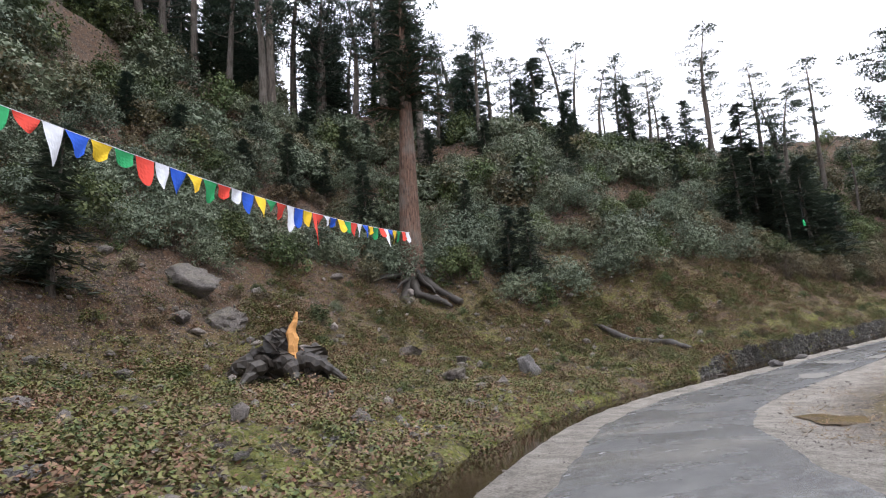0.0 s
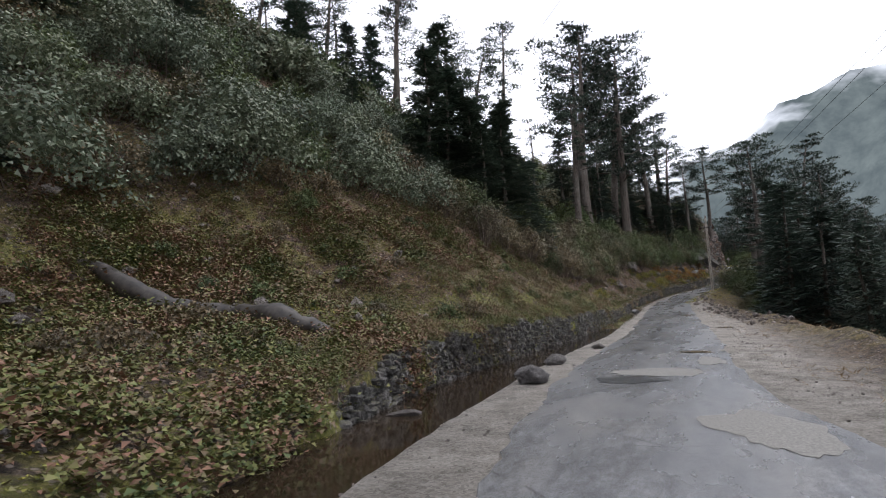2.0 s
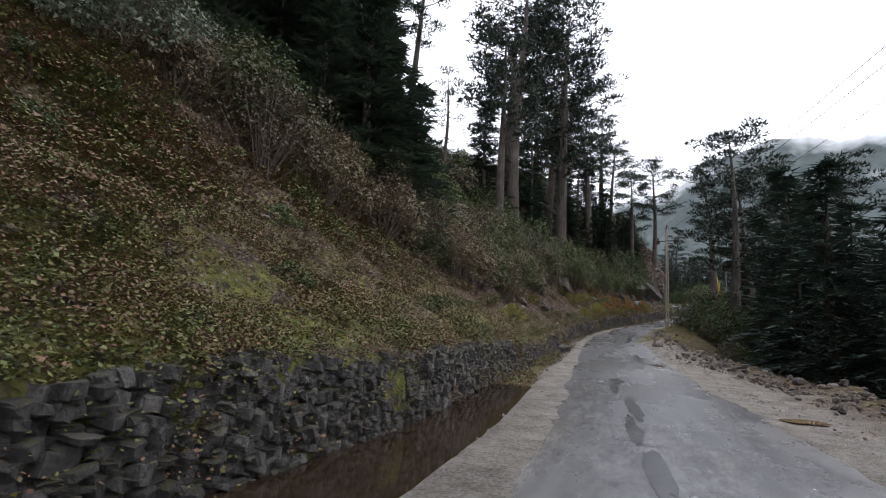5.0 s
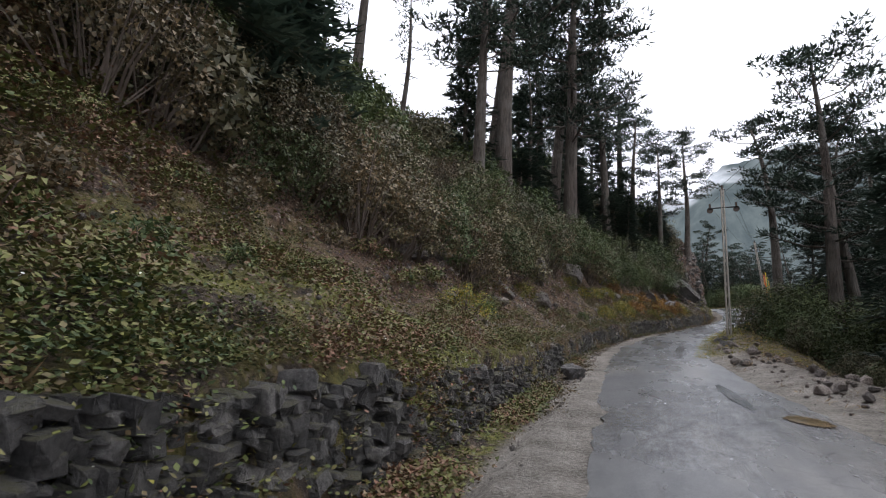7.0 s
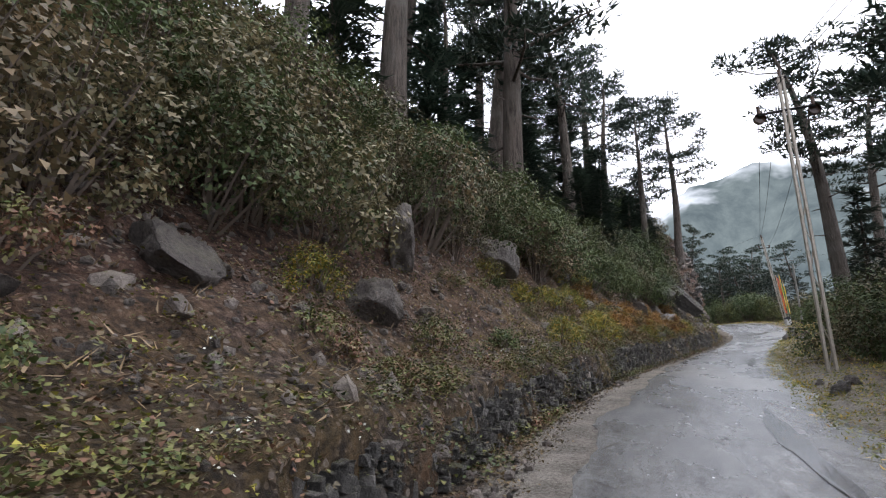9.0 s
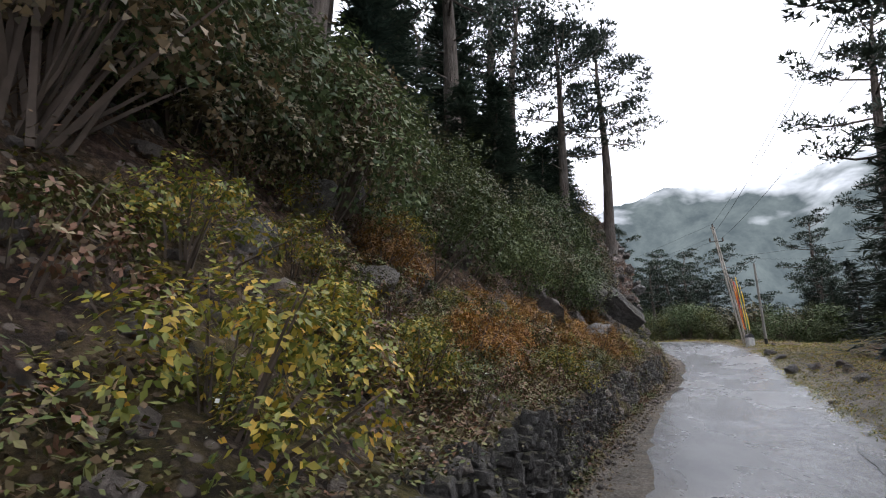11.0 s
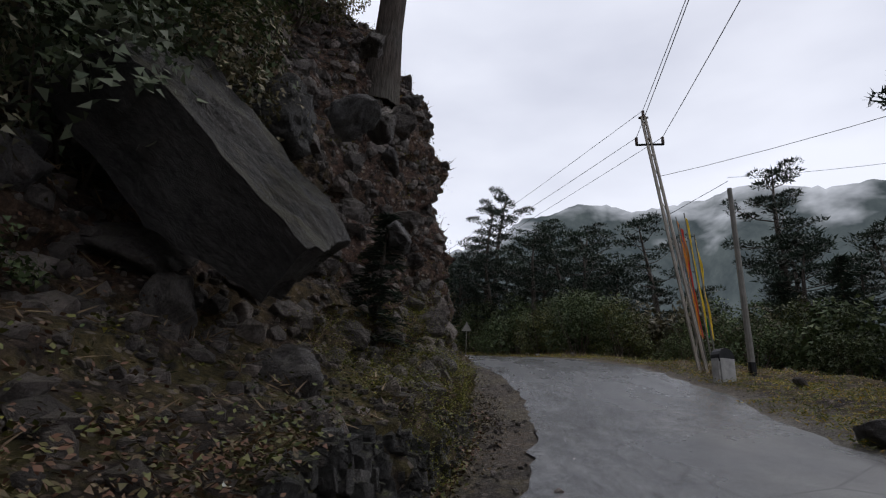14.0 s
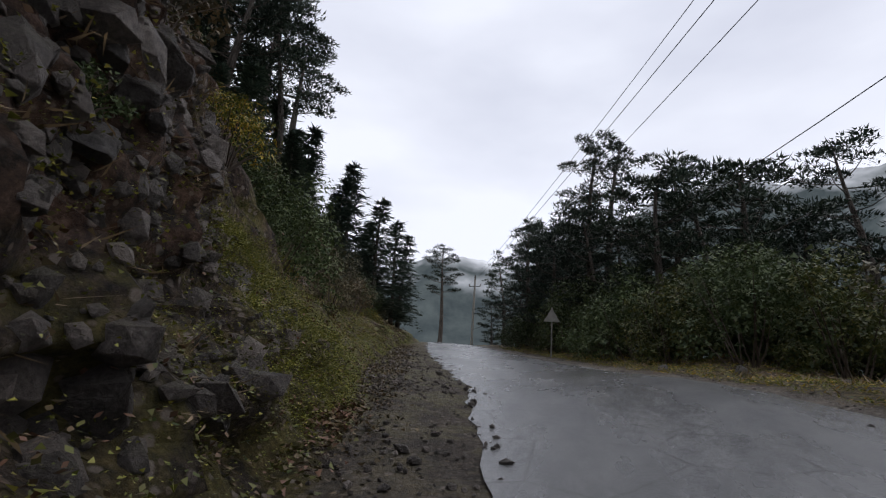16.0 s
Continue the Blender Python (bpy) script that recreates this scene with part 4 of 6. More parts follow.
plants(laurel, scatter(40, 90, 135, wood_edge, lambda y: wood_edge(y) + 8, rng), "dark evergreen bush above the road", "bush", "bushes over the road cut", rng, 0.9, 1.5)
plants(brown_near, scatter(62, 18, 58, lambda y: wood_edge(y) - 0.5, lambda y: wood_edge(y) + 5, rng), "brown twiggy bush at the edge of the cut", "bush", "half-bare bushes over the cut", rng, 0.95, 1.5)
plants(brown, scatter(24, 88, 135, lambda y: wood_edge(y) - 1, lambda y: wood_edge(y) + 4, rng), "brown twiggy bush above the bank", "bush", "half-bare bushes over the cut", rng, 0.7, 1.1)
plants(mixed, scatter(34, 50, 72, lambda y: 3.5, lambda y: 5.0, rng) + scatter(8, 56, 64, lambda y: 4.6, lambda y: 6.2, rng) + scatter(14, 24, 50, lambda y: 4.2, lambda y: wood_edge(y), rng), "leafy shrub turning yellow and rust on the bank", "shrub", "leafy shrubs on the bank", rng, 0.6, 1.15, tilt=12)
plants(yellow, scatter(22, 49, 70, lambda y: 3.5, lambda y: 5.2, rng) + scatter(20, 89, 125, lambda y: 4.8, lambda y: 8, rng), "yellow-green shrub on the bank above the wall", "shrub", "yellow shrubs on the bank", rng, 0.55, 1.0)
plants(orange, scatter(24, 58, 74, lambda y: 3.9, lambda y: 5.6, rng), "orange autumn shrub on the bank", "shrub", "autumn shrubs on the bank", rng, 0.6, 1.05)
OVERHANG = [(0.0, 71.5, 1.3), (1.0, 73.4, 1.3), (1.9, 75.6, 1.3), (-1.8, 64.8, 1.1), (-3.0, 62.2, 1.2), (-3.7, 59.8, 1.2), (0.0, 74.2, 1.4), (0.6, 77.0, 1.4), (-4.4, 57.2, 1.2), (2.2, 78.6, 1.2), (-1.6, 68.4, 1.1), (-0.9, 70.4, 1.1), (-0.3, 72.6, 1.1), (0.6, 74.9, 1.1), (1.4, 77.2, 1.0)]
BANK_CLUMP = [(-2.9, 59.7), (-3.3, 58.0), (-2.7, 61.3), (-3.5, 60.6), (-3.0, 62.6), (-3.8, 57.0)]
plants(mixed, BANK_CLUMP, "leafy shrub hanging down the earth bank", "shrub", "leafy shrubs on the bank", rng, 0.6, 0.9, tilt=12)
plants(dark_near, OVERHANG, "dense dark bush hanging over the bank under the trees", "bush", "bushes over the road cut", rng, tilt=14)
VERGE = [(5.5, 47.5), (6.2, 44.5), (6, 41), (6.6, 42.8), (7.2, 46.2), (7.4, 49), (8.6, 55.8), (9.8, 57.5), (10.2, 61.5), (12.2, 66), (14, 68.5), (15.2, 71.5), (6.8, 50), (7.5, 54), (5.2, 39), (7, 57), (9, 60.5), (10.5, 64), (11.5, 67), (13.5, 70.5), (6.5, 52), (8.5, 58), (12.5, 64), (14.5, 74)]
VERGE += [(4.9, 52.8, 1.1), (5.6, 54.6, 1.3), (6.1, 52.4, 1.4), (6.9, 55.6, 1.5), (7.2, 58.6, 1.4), (8.2, 60.6, 1.4), (6.6, 50.4, 1.5), (7.6, 53.2, 1.7), (8.6, 56.6, 1.6), (5.9, 49.2, 1.2), (7.4, 47.4, 1.6), (8.4, 50.4, 1.8)]
plants(dark_near, VERGE, "green bush on the downhill verge", "bush", "bushes on the verge", rng, 0.6, 0.95)
THICKET = [(x, y) for x, y in ((17.5, 93), (16, 95), (14, 96.5), (12.5, 97.5), (11, 99), (10.2, 101.5), (9.5, 104), (8.8, 107), (8, 110), (6.8, 113), (5.5, 117), (4.5, 122), (18, 97), (15, 99), (13, 101), (19, 90), (20.5, 87), (20, 94))]
plants(thicket, THICKET, "broad-leaved yellow-green thicket at the outside of the bend", "bush", "thicket at the bend", rng, 0.95, 1.5)
plants(laurel, [(x + 1.5, y + 2) for x, y in THICKET], "dark broad-leaved bush behind the thicket", "bush", "thicket at the bend", rng, 1.0, 1.5)
scrub = [bush("low_scrub", 95, 1.1, 0.55, 200, 0.075, BROWN, 0.36, 0.1, 14, lobes=7), bush("low_scrub", 96, 0.9, 0.5, 190, 0.07, LAUREL, 0.36, 0.1, 10, lobes=7), bush("low_scrub", 97, 1.0, 0.45, 190, 0.07, COVER, 0.34, 0.1, 10, lobes=7)]
plants(scrub, scatter(230, -38, 34, lambda y: 5.6 if y > 0 else 6.5, lambda y: wood_edge(y) - 0.5, rng), "low scrubby plant on the open slope", "shrub", "low scrub on the slope", rng, 0.6, 1.25, 0.06)
plants(scrub, scatter(36, 33, 120, lambda y: 3.6, lambda y: wood_edge(y) - 0.3, rng), "low scrubby plant on the earth bank", "shrub", "low scrub on the bank", rng, 0.45, 0.9, 0.06)
SINGLES = [(3.9, 86.4, 0.7), (2.6, 78.0, 1.0), (-12.2, -23.2, 0.5), (-25.5, -14.2, 0.75), (-9.3, -32.2, 0.45), (-15.6, -21, 0.35), (-17.2, -3.6, 0.6), (-12.5, 6.5, 0.5), (-19.5, -5, 0.8), (-21, -2, 0.9)]
plants(dark_near, [(-5.6, 51.6, 1.2), (-5.0, 53.4, 1.35), (-4.5, 55.2, 1.3), (-3.9, 57.0, 1.3), (-6.2, 50.2, 1.1), (-5.8, 54.6, 1.5), (-4.9, 57.4, 1.5), (-3.2, 58.8, 1.2)], "big rounded dark green bush at the edge of the cut", "bush", "bushes over the road cut", rng)
plants(brown_near + dark_near, scatter(34, 87, 122, lambda y: 5.2, lambda y: 11, rng), "brown and green bush on the slope past the cliff", "bush", "bushes past the cliff", rng, 0.7, 1.2)
plants([dark_near[1]] + brown_near, scatter(20, 30, 50, lambda y: wood_edge(y) - 0.4, lambda y: wood_edge(y) + 1.6, rng), "dark overhanging evergreen bush at the top of the cut", "bush", "bushes over the road cut", rng, 1.15, 1.6, tilt=10)
plants(rhodo + laurel, SINGLES, "single evergreen bush on the mossy slope", "bush", "single bushes on the slope", rng)
for p in rhodo + laurel + brown + far_bush + dark_near + brown_near + mixed + yellow + orange + thicket + scrub:
    drop(p)


# ---- rocks and stones ----
def rock_mesh(seed, detail=4, cuts=11, bump=0.05):
    """A broken boulder of about unit size: flat faces cut from a lump, then roughened."""
    r = random.Random(seed)
    bm = bmesh.new()
    bmesh.ops.create_icosphere(bm, subdivisions=detail, radius=0.62)
    planes = [(Vector((r.gauss(0, 1), r.gauss(0, 1), r.gauss(0, 1))).normalized(), r.uniform(0.24, 0.48)) for _ in range(cuts)]
    off = Vector((r.uniform(-50, 50), r.uniform(-50, 50), 0))
    for v in bm.verts:
        for n, h in planes:
            over = v.co.dot(n) - h
            if over > 0:
                v.co -= n * over * 0.97
        v.co += v.co.normalized() * (noise.fractal(v.co * 1.8 + off, 0.9, 2.1, 3) * bump + noise.fractal(v.co * 5 + off, 0.7, 2.2, 5) * 0.05 - 0.06 * max(0, 0.16 - abs(noise.noise(v.co * 3.1 + off))) / 0.16)
    for e in bm.edges:
        if e.calc_face_angle(0) > 0.42:
            e.smooth = False
    return bm


def boulder(name, x, y, size, shape, mat, seed, label, category="rock", sink=0.3, turn=0.0, tilt=0.0, z=None, group="", smooth_faces=True):
    if z is None:
        s_, d_ = station(x, y)
        z = ground_at(s_, d_).z
    ob = link(name, rock_mesh(seed), mat, smooth_faces=smooth_faces)
    ob.matrix_basis = pose(x, y, z + size * shape[2] * (0.5 - sink), tilt, 0, turn) @ Matrix.Diagonal((size * shape[0], size * shape[1], size * shape[2], 1))
    return tagged(ob, label, category, group)


boulder("boulder", -9.8, -28.2, 2.4, (1.1, 0.8, 0.55), ROCK, 101, "grey boulder half sunk in the mossy slope", turn=20, sink=0.45, tilt=15)
boulder("boulder", -11.6, -29.6, 2.6, (1.1, 0.9, 0.6), ROCK, 102, "mossy grey boulder in the slope", turn=70, sink=0.45)
boulder("boulder", -11.5, -18.1, 1.7, (1, 0.8, 0.7), ROCK, 103, "grey boulder below the great tree", turn=10)
boulder("boulder", -4.9, -19.0, 1.35, (1.1, 0.8, 0.7), ROCK, 104, "squat grey boulder on the slope", turn=40)
boulder("slab_stone", -7.2, -12.9, 1.9, (0.75, 0.35, 1.0), PALE_ROCK, 105, "upright pale slab of stone on the slope", turn=65, tilt=12, sink=0.25)
boulder("boulder", 1.4, -22.1, 0.75, (1.1, 0.8, 0.7), PALE_ROCK, 106, "pale stone near the ditch", turn=5)
boulder("boulder", -1.75, 1.25, 0.72, (1.1, 0.85, 0.75), PALE_ROCK, 107, "rounded brown-grey boulder at the road's edge", turn=30, sink=0.15)
boulder("flat_stone", -2.05, 4.75, 0.62, (1.25, 0.7, 0.5), PALE_ROCK, 108, "flat stone lying by the road's edge", turn=60, sink=0.15)
boulder("flat_stone", -3.1, -2.0, 0.6, (1.2, 0.8, 0.35), GRAVEL, 109, "flat stone in the ditch water", turn=20, sink=0.2)
boulder("stone", -1.6, 9.4, 0.42, (1.2, 0.9, 0.6), ROCK, 110, "small stone on the road's edge", turn=10, sink=0.15)
boulder("boulder", -2.75, 35.0, 0.6, (1.0, 0.9, 0.85), PALE_ROCK, 111, "round boulder on the gravel by the slope", turn=80, sink=0.15)
boulder("boulder", -7.3, 34.6, 0.95, (1.3, 0.8, 0.6), ROCK, 112, "grey block lying on the scree", turn=35, tilt=12)
boulder("boulder", -7.2, 36.6, 0.9, (1.2, 0.8, 0.8), ROCK, 113, "grey block at the top of the scree", turn=10, tilt=12)
boulder("boulder", -5.5, 46.4, 1.6, (0.6, 0.9, 1.0), ROCK, 114, "dark angular rock standing out of the bank", turn=20, tilt=-14, sink=0.35)
boulder("boulder", -5.0, 44.2, 1.0, (1.0, 0.8, 0.85), ROCK, 115, "split boulder with a pale face on the bank", turn=70, tilt=10)
boulder("boulder", -4.6, 51.6, 1.5, (0.8, 0.9, 1.0), ROCK, 116, "grey rock in the bank under the bushes", turn=40, tilt=-10, sink=0.35)
boulder("boulder", -5.75, 38.8, 0.8, (1.2, 0.8, 0.75), ROCK, 117, "dark rock set in the red-brown bank", turn=15, tilt=14)
boulder("boulder", -6.1, 41.0, 1.0, (1.0, 0.8, 1.0), ROCK, 118, "dark block in the earth bank", turn=55, tilt=8, sink=0.4)
boulder("boulder", 0.1, 67.5, 1.7, (0.9, 1.0, 0.8), ROCK, 119, "large grey-blue boulder in the bank", turn=25, tilt=-8, sink=0.5, z=9.0)
boulder("boulder", 1.7, 70.0, 1.6, (0.75, 1.1, 0.85), PALE_ROCK, 120, "pale grey slanted boulder among the shrubs", turn=-20, tilt=18, sink=0.5, z=8.85)
boulder("boulder", 0.8, 64.2, 0.6, (1.2, 0.9, 0.6), PALE_ROCK, 121, "pale stone on top of the wall", turn=10, sink=0.2)
def slab_mesh(seed):
    """A broken wedge of rock: thick at the back, thin at the tip, with chipped edges."""
    bm = bmesh.new()
    bmesh.ops.create_cube(bm, size=1.0)
    bmesh.ops.subdivide_edges(bm, edges=bm.edges[:], cuts=13, use_grid_fill=True)
    off = Vector((seed, 0, 0))
    for v in bm.verts:
        u = 0.5 - v.co.x
        v.co.z *= 1.0 - 0.3 * u
        v.co.y *= 1.0 - 0.28 * u
        q = Vector((v.co.x * 3.3, v.co.y * 2.4, v.co.z * 0.9))
        n = Vector((noise.noise(q * 0.9 + off), noise.noise(q * 0.9 + off * 2), noise.noise(q * 0.9 + off * 3)))
        f = Vector((noise.noise(q * 3.5 + off), noise.noise(q * 3.5 + off * 2), noise.noise(q * 3.5 + off * 3)))
        v.co += Vector((n.x * 0.08, n.y * 0.12, n.z * 0.16)) + Vector((f.x * 0.03, f.y * 0.04, f.z * 0.08))
    for e in bm.edges:
        if e.calc_face_angle(0) > 0.45:
            e.smooth = False
    return bm


slab = link("overhanging_slab", slab_mesh(5.3), WALL_STONE, smooth_faces=True)
ax_, az_ = Vector((-0.72, -0.06, 0.69)).normalized(), Vector((0.63, -0.42, 0.63))
az_ = (az_ - ax_ * az_.dot(ax_)).normalized()
slab_turn = Matrix((ax_, az_.cross(ax_), az_)).transposed().to_4x4()
slab.matrix_basis = Matrix.Translation((3.92, 77.88, 11.58)) @ slab_turn @ Matrix.Diagonal((2.55, 1.35, 0.95, 1))
tagged(slab, "dark slab of rock hanging out over the bank", "rock")
boulder("boulder", 2.4, 75.1, 1.25, (0.9, 1.0, 0.95), WALL_STONE, 123, "dark mossy rock under the trees", turn=40, tilt=5, sink=0.5, z=11.4)
boulder("boulder", 3.75, 79.6, 1.2, (0.9, 1.0, 0.9), WALL_STONE, 124, "dark boulder lodged above the slab", turn=75, tilt=5, sink=0.5, z=13.2)
boulder("boulder", 3.8, 77.7, 0.65, (0.7, 0.6, 1.1), ROCK, 125, "angular block fallen under the slab", turn=15, sink=0.3)
boulder("boulder", 3.95, 78.9, 0.6, (0.8, 0.9, 0.9), ROCK, 126, "grey block fallen under the slab", turn=50, sink=0.3)
boulder("boulder", -0.4, 72.0, 1.3, (0.9, 1.0, 0.9), WALL_STONE, 127, "dark rock showing in the bank", turn=30, tilt=8, sink=0.5, z=12.0)
brk = random.Random(31)
for i, (x, y) in enumerate(scatter(46, 55, 77, lambda y: 4.9, lambda y: 6.9, brk)):
    boulder("boulder", x, y, brk.uniform(0.45, 1.05), (brk.uniform(0.7, 1.1), brk.uniform(0.8, 1.2), brk.uniform(0.6, 1.0)), ROCK if i % 4 else PALE_ROCK, 200 + i, "broken rock jutting from the shaded bank", "rock", 0.42, brk.uniform(0, 360), brk.uniform(-20, 20), group="rocks in the bank")
CLIFF_ROCKS = [(5.15, 80.6, 11.9, 1.3), (5.25, 83.4, 13.2, 1.15), (5.1, 82.3, 12.9, 1.2), (5.55, 83.6, 11.8, 0.95), (5.3, 82.6, 12.2, 0.8), (4.4, 86.8, 13.9, 1.6), (5.2, 85.6, 12.5, 1.1), (5.2, 84.6, 14.2, 1.5), (4.9, 79.3, 13.0, 1.0),
               (4.7, 78.2, 12.4, 1.2), (5.0, 81.4, 14.3, 1.3), (5.3, 84.2, 11.4, 0.7), (4.9, 86.2, 15.3, 1.8), (4.6, 79.8, 14.6, 1.1), (5.35, 82.0, 11.3, 0.6)]
for i, (x, y, z, k) in enumerate(CLIFF_ROCKS):
    k *= 0.48
    boulder("boulder", x + 0.3, y, k, (0.75, 1.0, 0.8), ROCK if i % 3 else PALE_ROCK, 130 + i, "rounded grey boulder stuck in the conglomerate cliff", "rock", 0.5, i * 47.0, 0, z, "boulders in the cliff")
# stones along the downhill verge
VERGE_STONES = [(2.3, 47.8, 0.5), (2.7, 48.4, 0.42), (2.1, 44.7, 0.6), (2.8, 47.0, 0.34), (2.5, 49.4, 0.3), (8.25, 71.6, 0.6), (8.35, 70.4, 0.55), (8.5, 69.2, 0.42), (10.75, 79.2, 0.72), (10.1, 76.5, 0.52), (12.9, 83.6, 0.45), (8.0, 68.0, 0.4), (7.3, 66.2, 0.4),
                (13.8, 92.5, 0.45), (12.6, 93.6, 0.4), (11.4, 94.6, 0.5), (15.0, 91.0, 0.6), (10.2, 95.8, 0.35)]
for i, (x, y, k) in enumerate(VERGE_STONES):
    boulder("verge_stone", x, y, k * 0.78, (1.1, 0.85, 0.75), ROCK if i % 3 == 1 else PALE_ROCK, 160 + i, "rounded stone set along the road's verge", "stone", 0.25, i * 61.0, group="stones along the verge")


def on_ground(count, weight, rng_):
    """Random places on the ground's faces, drawn by area times a weight: place, normal."""
    P = GRID["p"]
    a, b, c, d = P[:-1, :-1], P[:-1, 1:], P[1:, :-1], P[1:, 1:]
    n = np.cross(b - a, c - a)
    area = np.linalg.norm(n, axis=2)
    yy = (GRID["y"][:-1] + GRID["y"][1:])[:, None] / 2 + 0 * area
    dd = (GRID["d"][:-1] + GRID["d"][1:])[None] / 2 + 0 * area
    kk = np.maximum(GRID["k"][:-1], GRID["k"][1:])[None] + 0 * area
    w = (area * weight(yy, dd, kk, a)).ravel()
    pick = rng_.choice(len(w), count, p=w / w.sum())
    u, v = rng_.random((2, count, 1))
    f = lambda q: q.reshape(-1, 3)[pick]
    pos = f(a) * (1 - u) * (1 - v) + f(b) * u * (1 - v) + f(c) * (1 - u) * v + f(d) * u * v
    nn = f(n)
    nn = nn / np.maximum(np.linalg.norm(nn, axis=1, keepdims=True), 1e-9)
    return pos, nn * np.sign(nn[:, 2:3] + 1e-9)


def patchy(p, scale, seed):
    """Smooth patches between 0 and 1 over the ground, from a few crossed waves."""
    q = np.random.default_rng(seed)
    out = np.zeros(p.shape[:-1])
    for _ in range(9):
        k = q.normal(0, scale, 2)
        out += np.sin(p[..., 0] * k[0] + p[..., 1] * k[1] + p[..., 2] * k[0] * 0.5 + q.uniform(0, 6.28))
    return 1 / (1 + np.exp(-out * 0.9))


def stones(name, count, weight, sizes, mat, seed, label, flat=0.75, sink=0.2):
    """A scatter of small broken stones in one mesh."""
    q = np.random.default_rng(seed)
    pos, nn = on_ground(count, weight, q)
    base = bmesh.new()
    bmesh.ops.create_icosphere(base, subdivisions=1, radius=0.5)
    bv = np.array([v.co[:] for v in base.verts])
    bf = np.array([[v.index for v in f.verts] for f in base.faces])
    base.free()
    size = np.clip(np.exp(q.normal(math.log(sizes[0]), 0.55, count)), sizes[0] * 0.4, sizes[1])
    lump = bv[None] * q.uniform(0.62, 1.3, (count, len(bv), 1))
    ang = q.uniform(0, 6.28, count)
    ca, sa = np.cos(ang)[:, None], np.sin(ang)[:, None]
    st = q.uniform(0.65, 1.25, (count, 1, 3)) * np.array([1, 1, flat])
    lump = lump * st * size[:, None, None]
    x, y = lump[..., 0] * ca - lump[..., 1] * sa, lump[..., 0] * sa + lump[..., 1] * ca
    v = np.stack([x, y, lump[..., 2]], -1) + (pos + nn * (size * (0.35 - sink))[:, None])[:, None]
    f = (bf[None] + (np.arange(count) * len(bv))[:, None, None]).reshape(-1, 3)
    me = mesh_of(name, v.reshape(-1, 3).tolist(), f.tolist())
    return tagged(link(name, me, mat), label, "stones", kind="stuff")


def leaf_stuff(name, count, per, weight, size, spread, mat, seed, label, lift=0.12, slim=0.32, category="plants", kite=True):
    """Low plants in one mesh: tufts of small leaves on the ground."""
    q = np.random.default_rng(seed)
    pos, nn = on_ground(count, weight, q)
    c = np.repeat(pos, per, 0)
    n = len(c)
    tall = np.repeat(q.uniform(0.3, 1.0, count), per)
    h = q.random(n) ** 0.7 * tall
    c = c + np.stack([q.normal(0, spread, n) * (0.4 + h), q.normal(0, spread, n) * (0.4 + h), h * lift + 0.01], 1)
    g, e = q.uniform(0, 6.28, n), q.uniform(-0.35, 0.8, n)
    w = np.stack([np.cos(g) * np.cos(e), np.sin(g) * np.cos(e), np.sin(e)], 1)
    ln = (size * q.uniform(0.55, 1.35, n))[:, None]
    side = np.cross(w, np.stack([q.normal(0, 0.5, n), q.normal(0, 0.5, n), np.ones(n)], 1))
    side = side / np.maximum(np.linalg.norm(side, axis=1, keepdims=True), 1e-6) * ln * slim
    if kite:
        v, f = np.stack([c, c + w * ln * 0.5 + side, c + w * ln, c + w * ln * 0.5 - side], 1).reshape(-1, 3), np.arange(n * 4).reshape(-1, 4)
    else:
        v, f = np.stack([c + w * ln * 0.1 + side, c + w * ln * 0.3 - side, c + w * ln], 1).reshape(-1, 3), np.arange(n * 3).reshape(-1, 3)
    me = mesh_of(name, v.tolist(), f.tolist())
    return tagged(link(name, me, mat), label, category, kind="stuff")


def near(yy, dd):
    """Ground is dressed most where the camera passes close."""
    return 1 / (1 + (np.abs(dd) / 9.0) ** 2)


def herb_weight(yy, dd, kk, p):
    up = (kk >= 3) & (dd < -3.0) & (dd > -26)
    bare = np.interp(yy, [-45, -12, 2, 20, 26, 30, 36, 46, 50, 74, 78, 88, 92], [1, 1, 1, 1, 0.8, 0.45, 0.3, 0.3, 1, 0.9, 0.8, 0.9, 1])
    far = np.where(yy < 28, np.clip((15 - np.abs(dd)) / 5, 0.15, 1), np.clip((7 - np.abs(dd)) / 3, 0.15, 1))
    return up * (yy > -44) * (yy < 122) * near(yy, dd) ** 0.6 * bare * far * (0.06 + patchy(p, 2.4, 3) ** 2.2)


def scree_weight(yy, dd, kk, p):
    up = (kk >= 3) & (dd < -3.5) & (dd > -22) & (yy > -44) & (yy < 120)
    bare = np.interp(yy, [-45, -12, 2, 20, 30, 36, 46, 50, 74, 78, 88, 92, 110], [1.5, 1.5, 0.7, 0.7, 0.9, 1.3, 1.3, 0.8, 1.2, 2.5, 2.5, 0.7, 0.5])
    return up * bare * near(yy, dd) * (0.15 + patchy(p, 0.7, 8))


def shoulder_weight(yy, dd, kk, p):
    edge = np.exp(-((np.abs(dd) - 2.6) / 0.6) ** 2) * (kk <= 1) * (yy > -40) * (yy < 115)
    right = (dd > 2.5) * (dd < 6.2) * (yy > -25) * (yy < 60) * 0.35
    return (edge + right) * (0.2 + patchy(p, 1.1, 4))


